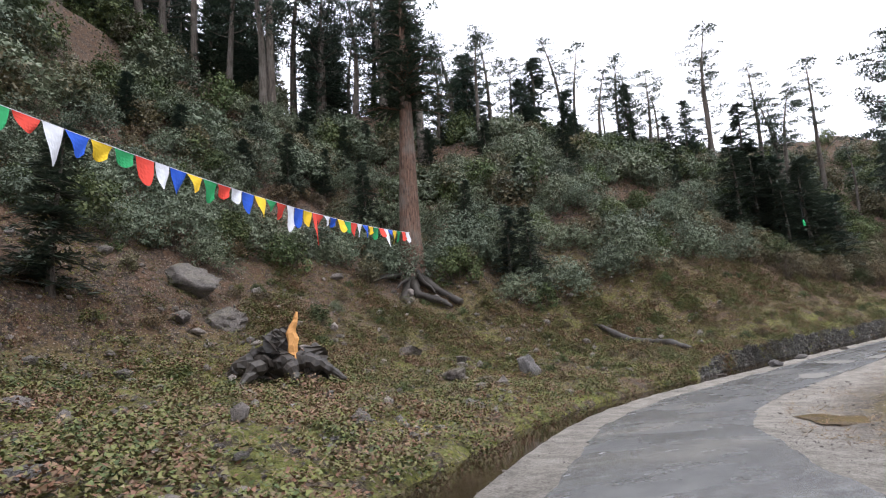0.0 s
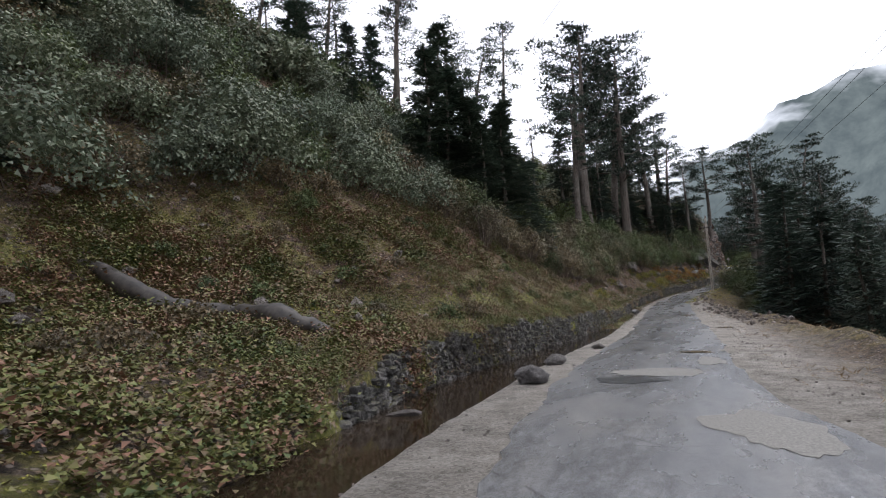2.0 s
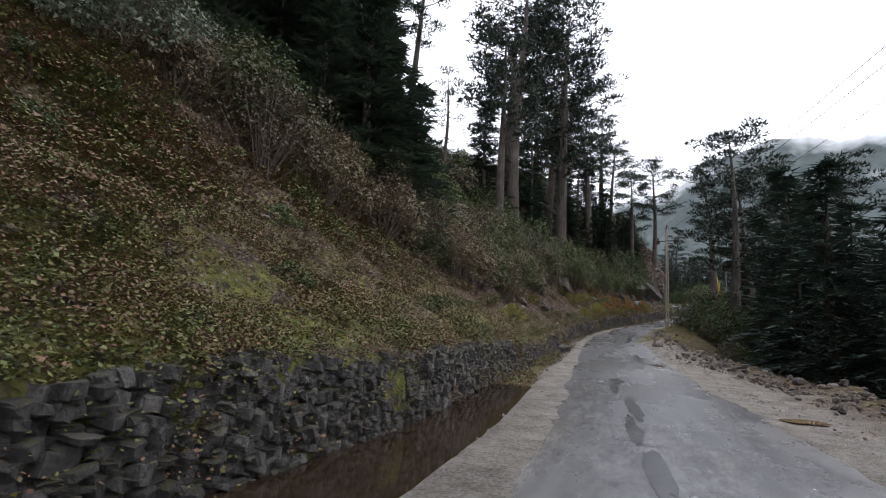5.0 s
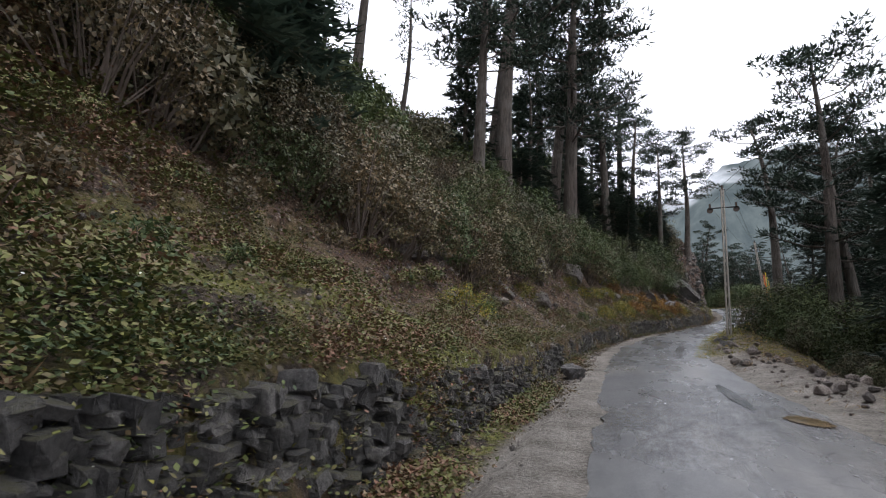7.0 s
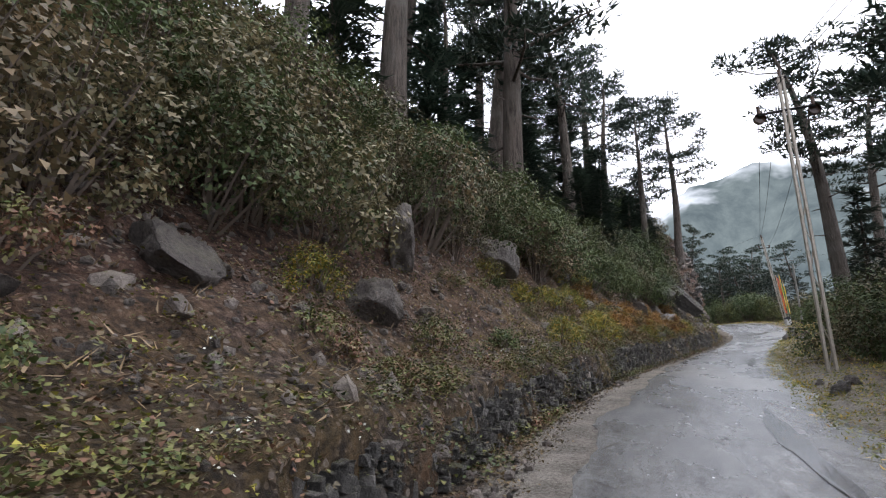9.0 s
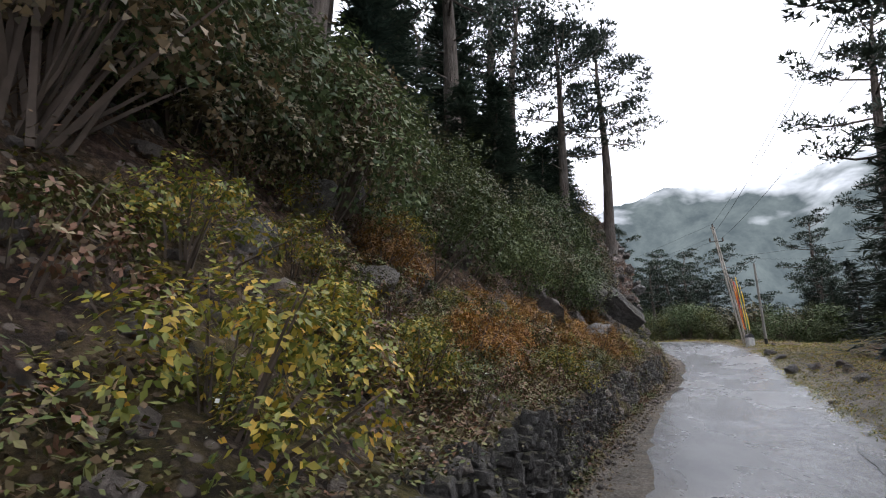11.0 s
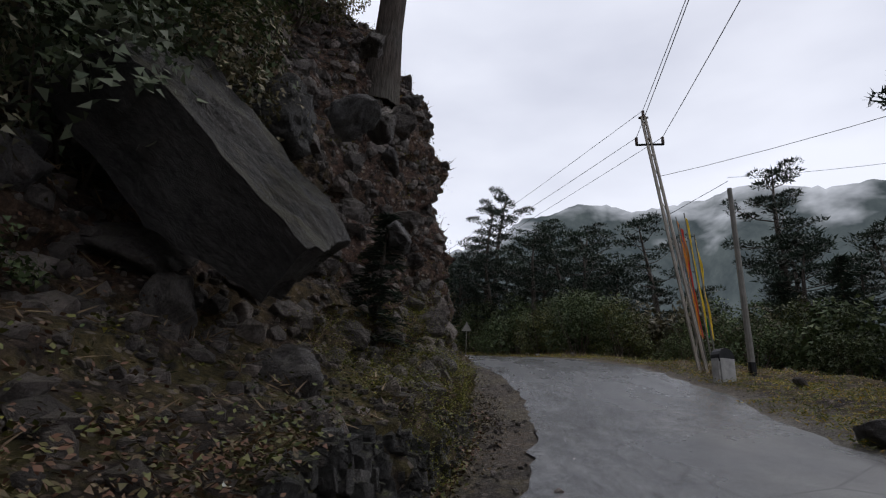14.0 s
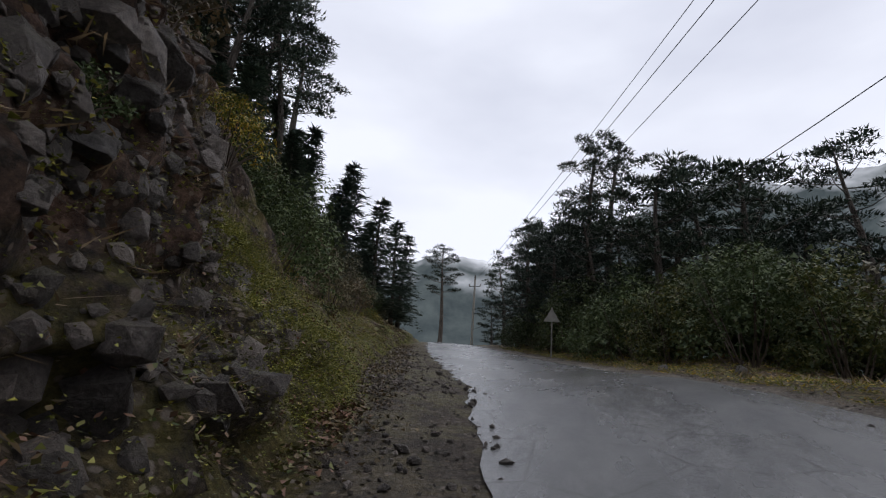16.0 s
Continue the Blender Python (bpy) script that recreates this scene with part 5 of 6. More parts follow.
by_road = lambda y, d: (d > -8.5) & (y > 2)
leaf_stuff("herb_cover", 18000, 22, lambda y, d, k, p: herb_weight(y, d, k, p) * (y < 33) * ~by_road(y, d) * np.interp(y, [-14, -4], [0.55, 1]), 0.085, 0.16, COVER, 1, "low herbs and creepers turning yellow and rust on the slope", 0.4, 0.4, kite=False)
leaf_stuff("wall_top_herbs", 10000, 16, lambda y, d, k, p: herb_weight(y, d, k, p) * (y < 33) * by_road(y, d), 0.052, 0.13, COVER, 22, "dense leafy herbs in rust and green above the wall", 0.36, 0.3)
leaf_stuff("slope_scrub", 9500, 24, lambda y, d, k, p: (k >= 3) * (d < -8) * (d > -21) * (y > -24) * (y < 33) * (0.03 + patchy(p, 1.5, 91) ** 3) * np.interp(np.abs(d) - np.interp(y, [-10, 0, 12, 28], [20, 15, 13, 9]), [-3, 1], [1, 0.25]), 0.1, 0.2, COVER, 23, "low scrub in green and rust over the upper slope", 0.45, 0.38, kite=False)
leaf_stuff("bank_herbs", 7500, 16, lambda y, d, k, p: herb_weight(y, d, k, p) * (y >= 33) * np.interp(y, [70, 76, 80], [1, 0.5, 0.2]), 0.045, 0.1, COVER, 13, "small leafy herbs and seedlings on the earth bank", 0.26, 0.3)
leaf_stuff("scree_plants", 3200, 30, lambda y, d, k, p: (k >= 3) * (d < -3.6) * (d > -17) * (y > -38) * (y < 76) * near(y, d) ** 0.4 * np.interp(y, [-10, 0, 50, 56], [1.2, 1.4, 1.4, 0.8]), 0.05, 0.17, COVER, 15, "clumps of small leafy plants on the bare earth", 0.5, 0.32)
leaf_stuff("slope_moss", 15000, 10, lambda y, d, k, p: (k >= 3) * (d < -4.4) * (d > -26) * (y > -42) * (y < 8) * patchy(p, 0.55, 52) ** 2, 0.05, 0.13, MOSS_LEAF, 16, "yellow-green moss and low plants on the open slope", 0.08, 0.4, kite=False)
leaf_stuff("cliff_moss", 15000, 10, lambda y, d, k, p: (k >= 3) * (k <= 6) * (d < -2.8) * (d > -6.5) * (y > 78) * (y < 104) * np.interp(y, [79, 82, 90, 93], [1, 4, 4, 1]) * (0.05 + patchy(p, 1.3, 71) ** 2), 0.024, 0.1, MOSS_LEAF, 19, "green moss and small plants at the foot of the cliff", 0.12, 0.36, kite=False)
leaf_stuff("undergrowth", 14000, 12, lambda y, d, k, p: (d < -13) * (d > -75) * (y > -60) * (y < 150) * (np.abs(d) > np.interp(y, [-45, -20, -4, 12, 28, 40, 60, 112], [44, 33, 20, 14, 10, 8, 7, 8])), 0.24, 0.6, LAUREL, 14, "dense undergrowth covering the upper hillside", 0.9, 0.3, kite=False)
leaf_stuff("wall_creepers", 6000, 18, lambda y, d, k, p: (k == 4) * (d < 0) * (np.abs(d) < np.interp(y, SEC_Y, SEC[:, 3, 0]) + 0.7) * (y > -3) * (y < 78) * (0.1 + patchy(p, 1.4, 44) ** 2), 0.04, 0.15, COVER, 11, "leafy creepers hanging over the top of the wall", 0.3, 0.38, kite=False)
leaf_stuff("ditch_weeds", 3200, 11, lambda y, d, k, p: (k == 2) * (d < 0) * (y > -3) * (y < 90) * ((y > 21) | (np.abs(d) > np.interp(y, SEC_Y, SEC[:, 2, 0]) - 0.5)) * (0.05 + patchy(p, 1.2, 45) ** 2), 0.06, 0.1, COVER, 12, "weeds growing at the foot of the wall", 0.2, 0.34, kite=False)
leaf_stuff("fallen_leaves", 22000, 2, lambda y, d, k, p: (k >= 2) * (d < -2.4) * (d > -20) * (y > -40) * (y < 120) * near(y, d), 0.045, 0.15, BROWN, 2, "brown fallen leaves littering the slope", 0.02, 0.4, "leaves", False)
leaf_stuff("moss_tufts", 9000, 9, lambda y, d, k, p: (k >= 2) * (d < -3.2) * (d > -14) * (y > -42) * (y < 118) * near(y, d) * patchy(p, 0.5, 12) ** 2, 0.04, 0.1, MOSS_LEAF, 3, "yellow-green mossy tufts on the ground", 0.05, 0.4, kite=False)
leaf_stuff("dry_grass", 5000, 9, lambda y, d, k, p: ((k >= 3) * (d < -3.4) * (d > -13) + (d > 2.6) * (d < 8) * 0.8) * (y > -40) * (y < 120) * near(y, d) * patchy(p, 0.8, 21) ** 2, 0.2, 0.07, STRAW, 4, "dry grass stems standing on the bank", 0.12, 0.04, "grass", False)
leaf_stuff("verge_grass", 9000, 9, lambda y, d, k, p: (d > np.interp(y, [60, 80, 88], [1.5, 1.6, 2.7])) * (d < 8) * (y > 42) * (y < 118) * np.exp(-d / 4), 0.07, 0.09, YELLOW, 5, "short yellow-green grass on the outer verge", 0.06, 0.14, "grass", False)
FLOWER = plain_material("white_petals", (0.62, 0.62, 0.54), 0.8)
leaf_stuff("white_flowers", 130, 14, lambda y, d, k, p: (k >= 3) * (d < -3.3) * (d > -5.2) * (y > 18) * (y < 79) * patchy(p, 1.1, 97) ** 4, 0.022, 0.05, FLOWER, 24, "small white flower heads among the herbs", 0.4, 0.5, "flowers")
cliff_at, _ = on_ground(40, lambda y, d, k, p: (k >= 4) * (k <= 8) * (d < 0) * (y > 75.5) * (y < 89), np.random.default_rng(5))
cl = random.Random(8)
for i, (x, y, z) in enumerate(cliff_at.tolist()):
    boulder("boulder", x, y, cl.uniform(0.3, 0.75), (cl.uniform(0.7, 1), cl.uniform(0.8, 1.2), cl.uniform(0.6, 0.9)), (ROCK, GRAVEL, PALE_ROCK)[i % 3], 240 + i, "stone lodged in the face of the conglomerate cliff", "rock", 0.5, cl.uniform(0, 360), cl.uniform(-30, 30), z, "boulders in the cliff")
stones("scree_stones", 6800, scree_weight, (0.055, 0.3), GRAVEL, 6, "loose broken stones scattered over the slope")
stones("shoulder_gravel", 6000, shoulder_weight, (0.025, 0.15), GRAVEL, 7, "loose gravel along the edges of the road")
stones("cliff_stones", 5200, lambda y, d, k, p: (k >= 4) * (k <= 8) * (d < 0) * (y > 73.5) * (y < 90), (0.12, 0.5), ROCK, 8, "stones of many sizes stuck in the conglomerate cliff", 0.9, 0.3)
stones("bank_stones", 2400, lambda y, d, k, p: (k >= 3) * (k <= 7) * (d < 0) * (y > 33) * (y < 74), (0.1, 0.3), ROCK, 9, "stones sticking out of the earth bank", 0.9, 0.3)
stones("slope_stones", 1500, lambda y, d, k, p: (k >= 3) * (d < -4.2) * (d > -22) * (y > -40) * (y < 4) * near(y, d) * (0.15 + patchy(p, 0.9, 61) ** 2), (0.11, 0.5), PALE_ROCK, 17, "grey and pinkish stones lying on the mossy slope", 0.75, 0.02)
stones("dark_slope_stones", 800, lambda y, d, k, p: (k >= 3) * (d < -4.2) * (d > -22) * (y > -40) * (y < 8) * near(y, d) * (0.15 + patchy(p, 0.9, 63) ** 2), (0.12, 0.6), ROCK, 18, "dark wet stones lying on the mossy slope", 0.75, 0.05)
leaf_stuff("shoulder_litter", 4200, 4, lambda y, d, k, p: (k <= 2) * (d < -2.15) * (d > -3.4) * (y > 30) * (y < 112) * (0.1 + patchy(p, 1.6, 81)), 0.05, 0.14, BROWN, 20, "fallen leaves and litter along the road's edge", 0.03, 0.36, "leaves", False)
stones("edge_stones", 2600, lambda y, d, k, p: (k <= 2) * (d < -2.1) * (d > -3.3) * (y > 30) * (y < 108) * (0.1 + patchy(p, 1.4, 83) ** 2), (0.04, 0.2), GRAVEL, 21, "broken stones fallen along the road's edge", 0.8, 0.1)
stones("shoulder_stones", 3200, lambda y, d, k, p: (k <= 2) * (d < -1.7) * (d > -3.3) * (y > 66) * (y < 104) * (0.25 + patchy(p, 1.6, 87)), (0.03, 0.13), GRAVEL, 25, "gravel and broken stone on the muddy shoulder", 0.7, 0.1)
stones("rubble_heap", 380, lambda y, d, k, p: (d > 3.0) * (d < 5.6) * (y > 20) * (y < 46) * patchy(p, 0.6, 31), (0.13, 0.35), GRAVEL, 10, "heap of rubble along the outer verge", 0.8, 0.1)


stones("slope_stones", 260, lambda y, d, k, p: (k >= 3) * (d < -5.5) * (d > -20) * (y > -36) * (y < 14) * patchy(p, 0.4, 57), (0.35, 0.85), GRAVEL, 29, "loose pale stones lying about the mossy slope", 0.7, 0.1)


# ---- the retaining wall ----
def stone_block(seed):
    """A rough squared wall stone, one metre each way, with its own knocked-off corners."""
    r = random.Random(seed)
    bm = bmesh.new()
    bmesh.ops.create_cube(bm, size=1.0)
    bmesh.ops.bevel(bm, geom=bm.edges[:], offset=0.1, segments=1, affect="EDGES", clamp_overlap=True)
    for v in bm.verts:
        v.co = v.co * r.uniform(0.92, 1.1) + Vector((r.uniform(-1, 1), r.uniform(-1, 1), r.uniform(-1, 1))) * 0.1
    me = bpy.data.meshes.new("stone")
    bm.to_mesh(me)
    bm.free()
    me.materials.append(WALL_STONE)
    return me


wall = tagged(new("retaining_wall"), "low dry-stone retaining wall of dark wet stones", "wall", kind="structure")
blocks = [stone_block(300 + i) for i in range(12)]
block_np = [(np.array([v.co[:] for v in b.vertices]), [tuple(p.vertices) for p in b.polygons]) for b in blocks]
wrng = random.Random(77)
rest_v, rest_f, picked = [], [], 0
y = -2.5
while y < 83:
    rows = lerp_rows(y, SEC_Y, SEC)
    foot, top = rows[2], rows[3]
    high = (top[1] - foot[1]) * (0.55 + 0.45 * min(1, max(0.0, (y + 2.5) / 3))) * float(np.interp(y, [24, 30, 46, 54, 77, 82], [1, 0.7, 0.75, 1, 1, 0.2])) * (1 + 0.22 * noise.noise(Vector((y * 0.9, 0, 2))))
    big = y < 34
    step = wrng.uniform(0.09, 0.22) if big else wrng.uniform(0.05, 0.15)
    h = 0.0
    while h < high - 0.04:
        course = wrng.choice((0.05, 0.07, 0.09, 0.12, 0.16) if big else (0.04, 0.06, 0.08, 0.11, 0.15)) * wrng.uniform(0.85, 1.15)
        f = (h + course / 2) / max(high, 0.1)
        d = -(foot[0] + (top[0] - foot[0]) * f) + 0.03 + wrng.uniform(-0.09, 0.06)
        yy = y + wrng.uniform(-0.07, 0.07)
        p = on_plan(yy, d, foot[1] + h + course / 2)
        p.z += rough_at(p, d) * 0.6
        tx = float(np.interp(yy, SY, STX))
        m = pose(p.x, p.y, p.z, wrng.uniform(-22, 22), wrng.uniform(-12, 12), math.degrees(math.atan(-tx)) + wrng.uniform(-20, 20)) @ Matrix.Diagonal((wrng.uniform(0.16, 0.3) if big else wrng.uniform(0.1, 0.2), step * wrng.uniform(0.9, 1.15), course * wrng.uniform(0.92, 1.12), 1))
        i = wrng.randrange(12)
        if 3.0 < y < 14.0 and picked < 300:
            ob = new("stone", blocks[i])
            ob.parent = wall
            ob.matrix_basis = m
            picked += 1
        else:
            bv, bf = block_np[i]
            o = len(rest_v)
            M = np.array(m)
            rest_v += (bv @ M[:3, :3].T + M[:3, 3]).tolist()
            rest_f += [tuple(q + o for q in fc) for fc in bf]
        h += course
    y += step
rest = link("wall_stones", mesh_of("wall_stones", rest_v, rest_f), WALL_STONE, wall)
tagged(rest, kind="stuff")


# ---- fallen wood, roots and stump ----
def limb_mesh(pts, radii, seed, sides=9, steps=5):
    """A knotty length of wood along pts."""
    r = random.Random(seed)
    fine, rad = [], []
    for i in range(len(pts) - 1):
        for j in range(steps):
            f = j / steps
            fine.append(Vector(pts[i]).lerp(Vector(pts[i + 1]), f) + Vector((r.uniform(-1, 1), r.uniform(-1, 1), r.uniform(-1, 1))) * radii[i] * 0.18)
            rad.append((radii[i] * (1 - f) + radii[i + 1] * f) * r.uniform(0.82, 1.18))
    fine.append(Vector(pts[-1]))
    rad.append(radii[-1])
    v, f = [], []
    tube(v, f, fine, rad, sides)
    f.append(tuple(range(sides)))
    return mesh_of("wood", v, f)


def at_ground(x, y, up=0.0):
    s_, d_ = station(x, y)
    return Vector((x, y, ground_at(s_, d_).z + up))


def wood(name, spots, radii, seed, label, mat=DARK_WOOD, category="log"):
    return tagged(link(name, limb_mesh([at_ground(*p) for p in spots], radii, seed), mat, smooth_faces=True), label, category)


wood("fallen_log", [(-12.0, -2.2, 0.2), (-9.8, -2.0, 0.3), (-8.2, -1.2, 0.15), (-6.6, -1.4, 0.24), (-5.6, -0.7, 0.05)], [0.18, 0.34, 0.26, 0.32, 0.12], 1, "black wet fallen log on the slope")
wood("fallen_log", [(-1.5, -24.5, 0.05), (-3.0, -22.8, 0.08), (-4.2, -21.9, 0.0)], [0.12, 0.16, 0.08], 2, "short rotten log lying in the moss")
for i, pts in enumerate(([(-20.6, -13.0, 0.5), (-18.9, -13.4, 0.35), (-17.0, -12.4, 0.45), (-16.3, -12.1, 0.2)], [(-20.7, -13.3, 0.4), (-19.0, -14.6, 0.1), (-17.5, -14.9, 0.0)], [(-20.4, -12.4, 0.6), (-18.4, -11.9, 0.6), (-16.4, -11.2, 0.5)])):
    wood("bare_root", pts, [0.42, 0.32, 0.26, 0.12][:len(pts)], 10 + i, "dark bare root running out from the great tree", category="root")
stump = tagged(new("tree_stump"), "dark uprooted stump with a fresh orange split", "stump")
c0 = at_ground(-3.6, -27.3)


def about_stump(*spots):
    return [c0 + Vector(p) * 1.45 for p in spots]


part("stump_body", limb_mesh(about_stump((-1.1, -0.6, -0.3), (-0.5, -0.2, 0.35), (-0.05, 0.1, 0.95), (0.1, 0.15, 1.3)), [1.05, 0.95, 0.6, 0.15], 20, 13, 8), DARK_WOOD, stump)
part("stump_side", limb_mesh(about_stump((0.1, 0.75, -0.3), (0.2, 0.95, 0.35), (0.1, 0.85, 0.8)), [0.75, 0.6, 0.3], 21, 11, 7), DARK_WOOD, stump)
for k, (out, up) in enumerate((((1.3, 0.2), 0.05), ((0.9, 1.5), 0.1), ((-0.6, -1.5), 0.05), ((0.8, -1.1), 0.0), ((-0.2, 1.7), 0.2))):
    part("root_arm", limb_mesh(about_stump((out[0] * 0.25, out[1] * 0.25, 0.55), (out[0] * 0.65, out[1] * 0.65, 0.3 + up), (out[0], out[1], -0.1 + up)), [0.4, 0.24, 0.06], 24 + k, 8, 6), DARK_WOOD, stump)
part("splinter", limb_mesh(about_stump((0.35, 0.35, 0.55), (0.25, 0.3, 1.2), (0.3, 0.42, 1.75)), [0.22, 0.18, 0.04], 22, 6, 4), FRESH_WOOD, stump, "freshly split orange wood")


# ---- poles, wires and flags ----
def bar(pts, r, sides=6):
    v, f = [], []
    tube(v, f, [Vector(p) for p in pts], [r] * len(pts), sides)
    return mesh_of("bar", v, f)


def tapered(a, b, r0, r1, sides=10):
    v, f = [], []
    tube(v, f, [Vector(a), Vector(b)], [r0, r1], sides)
    return mesh_of("pole", v, f)


def lattice_pole(foot, head, label, spread=0.085, discs=True, reach=0.65):
    """A narrow lattice mast: two rails that close towards the top, lacing, cross-arms and insulators."""
    root = tagged(new("power_pole"), label, "power pole")
    foot, head = Vector(foot), Vector(head)
    ax = Vector((1, -0.15, 0)).normalized()
    rails = []
    for k, sgn in enumerate((-1, 1)):
        a, b = foot + ax * sgn * spread - Vector((0, 0, 0.4)), head + ax * sgn * 0.05
        rails.append((a, b))
        part("rail", bar([a, b], 0.045), STEEL, root)
    n = 14
    for i in range(n):
        f, g = i / n, (i + 1) / n
        (a, b), (c, d) = rails if i % 2 else rails[::-1]
        part("lacing", bar([a.lerp(b, f), c.lerp(d, g)], 0.016, 4), STEEL, root)
    along = (head - foot).normalized()
    for down, half, many in ((0.05, 0.14, 1), (1.05, reach, 2)):
        c = head - along * down
        arm = part("cross_arm", bar([c - ax * half, c + ax * half], 0.045, 4), DARK_METAL, root)
        for sgn in ((-1, 1) if many == 2 else (0,)):
            q = c + ax * half * 0.95 * sgn
            part("insulator", bar([q, q + Vector((0, 0, 0.12)), q + Vector((0, 0, 0.24))], 0.05), CERAMIC, arm)
            if discs and many == 2:
                part("insulator_disc", bar([q + Vector((0, -0.06, -0.12)), q + Vector((0, 0.06, -0.12))], 0.15, 12), CERAMIC, arm)
    return root, [head + Vector((0, 0, 0.2)), head - along * 1.05 - ax * reach * 0.95 + Vector((0, 0, 0.24)), head - along * 1.05 + ax * reach * 0.95 + Vector((0, 0, 0.24))]


def wire(a, b, sag, label, r=0.009, n=14):
    a, b = Vector(a), Vector(b)
    pts = [a.lerp(b, i / n) - Vector((0, 0, sag * 4 * (i / n) * (1 - i / n))) for i in range(n + 1)]
    return tagged(link("overhead_wire", bar(pts, r, 4), WIRE), label, "wire")


P1, tops1 = lattice_pole((3.25, 50.9, 4.9), (3.35, 51.2, 12.95), "slender steel lattice power pole beside the road")
P2, tops2 = lattice_pole((12.7, 86.9, 11.2), (12.05, 87.8, 18.75), "leaning steel lattice power pole at the bend", discs=False, reach=0.4)
P3, tops3 = lattice_pole((-1.4, 140.0, 17.6), (-1.4, 140.0, 24.8), "distant steel power pole beside the road", discs=False)
P0, tops0 = lattice_pole((9.6, -6.0, -3.0), (9.6, -6.0, 9.4), "steel power pole on the valley side")
for tops_a, tops_b in ((tops0, tops1), (tops1, tops2), (tops2, tops3)):
    for a, b in zip(tops_a, tops_b):
        wire(a, b, 0.5, "thin overhead power line between poles")
wire((9.6, -12.0, 8.9), (-18.0, 30.0, 16.5), 0.9, "thin line strung across to the hillside")
wire((13.75, 86.6, 16.2), (20.0, 78.0, 14.5), 0.35, "stay wire running down to the valley side", 0.006)
wire((12.2, 87.6, 16.6), (22.0, 66.0, 15.0), 0.9, "line running off to the valley side", 0.009)
wire((13.75, 86.6, 16.1), (4.0, 108.0, 14.6), 0.5, "low line slung beside the road", 0.009)
small = tagged(new("wooden_pole"), "plain grey wooden pole with a dark foot", "pole")
base = at_ground(13.75, 86.6)
part("shaft", tapered(base - Vector((0, 0, 0.3)), base + Vector((0, 0, 5.0)), 0.085, 0.06), WOOD_POLE, small)
part("foot_band", tapered(base - Vector((0, 0, 0.3)), base + Vector((0, 0, 0.35)), 0.095, 0.092), DARK_METAL, small, "black painted foot")

# tall narrow banners on thin poles beside the leaning mast
frng = random.Random(9)
for i, (dx, dy, tall_, cloth) in enumerate(((0.35, 0.25, 4.2, "orange"), (0.55, 0.35, 4.0, "red"), (0.75, 0.15, 4.3, "yellow"), (0.95, 0.4, 3.9, "green"), (0.2, 0.5, 3.6, "white"), (0.6, 0.6, 3.8, "orange"), (1.05, 0.2, 3.7, "yellow"))):
    b = at_ground(12.72 + dx * 0.38, 86.9 + dy * 0.6)
    lean_ = Vector((-0.36 + 0.03 * i, 0.15, tall_))
    flag = tagged(new("banner_pole"), cloth + " vertical prayer banner on a thin pole", "prayer flag", "prayer banners at the bend")
    part("thin_pole", tapered(b - Vector((0, 0, 0.2)), b + lean_, 0.022, 0.014, 6), WOOD_POLE, flag)
    v, n = [], 12
    for j in range(n + 1):
        q = b + lean_ * (0.22 + 0.75 * j / n)
        sway = 0.03 * math.sin(j * 1.3 + i)
        v += [q + Vector((0.015, 0, 0)), q + Vector((0.075 + 0.02 * math.sin(j + i * 2), 0.03 + sway, -0.06))]
    part("banner", mesh_of("banner", v, [(2 * j, 2 * j + 1, 2 * j + 3, 2 * j + 2) for j in range(n)]), CLOTH[cloth], flag)


# the string of flags tied to the great tree
string = tagged(new("prayer_flag_string"), "string of five-coloured prayer flags tied to a great tree", "prayer flags")
fa, fb = Vector((1.5, -38.2, 9.8)), Vector((-20.9, -12.9, 11.6))


def on_string(u):
    return fa.lerp(fb, u) - Vector((0, 0, 4 * 0.75 * u * (1 - u)))


part("cord", bar([on_string(i / 30) for i in range(31)], 0.012, 4), CLOTH["white"], string, "thin white cord")
names = ("red", "white", "blue", "yellow", "green")
u, i = 0.0, 0
while u < 0.985:
    c = names[i % 5]
    w = 0.8 if c != "white" else 0.65
    h = frng.uniform(0.55, 1.1) if c != "white" or i % 3 else 1.35
    if i == 24:
        c, w, h = "red", 0.35, 1.9
    du = w / (fb - fa).length
    v, n = [], 5
    twist = frng.uniform(-0.5, 0.9)
    for a in range(n + 1):
        f = a / n
        q = on_string(u + du * f)
        for b in range(n + 1):
            g = b / n
            side = (fb - fa).normalized()
            drape = Vector((side.y, -side.x, 0)) * (0.12 * math.sin(3 * f + g * 2 + i) * g + twist * 0.25 * g)
            v.append(q - side * (f - 0.5) * w * 0.45 * g - Vector((0, 0, h * g * (0.75 + 0.25 * math.sin(f * 3.1)))) + drape)
    faces = [(a * (n + 1) + b, a * (n + 1) + b + 1, (a + 1) * (n + 1) + b + 1, (a + 1) * (n + 1) + b) for a in range(n) for b in range(n)]
    part("flag", mesh_of("flag", v, faces), CLOTH[c], string, c + " cloth flag")
    u += du * 1.06
    i += 1

# the green bottle hung from the line
hang = Vector((2.5, -1.4, 9.35))
bottle = tagged(new("hanging_bottle"), "green plastic bottle hung on a cord from a line", "bottle")
part("cord", bar([hang, hang - Vector((0, 0, 1.5))], 0.01, 4), WIRE, bottle)
v, f = [], []
tube(v, f, [hang - Vector((0, 0, 1.45 + z)) for z in (0, 0.05, 0.1, 0.14, 0.34, 0.37)], [0.02, 0.02, 0.035, 0.06, 0.06, 0.05], 12)
part("bottle_body", mesh_of("bottle_body", v, f), BOTTLE, bottle)

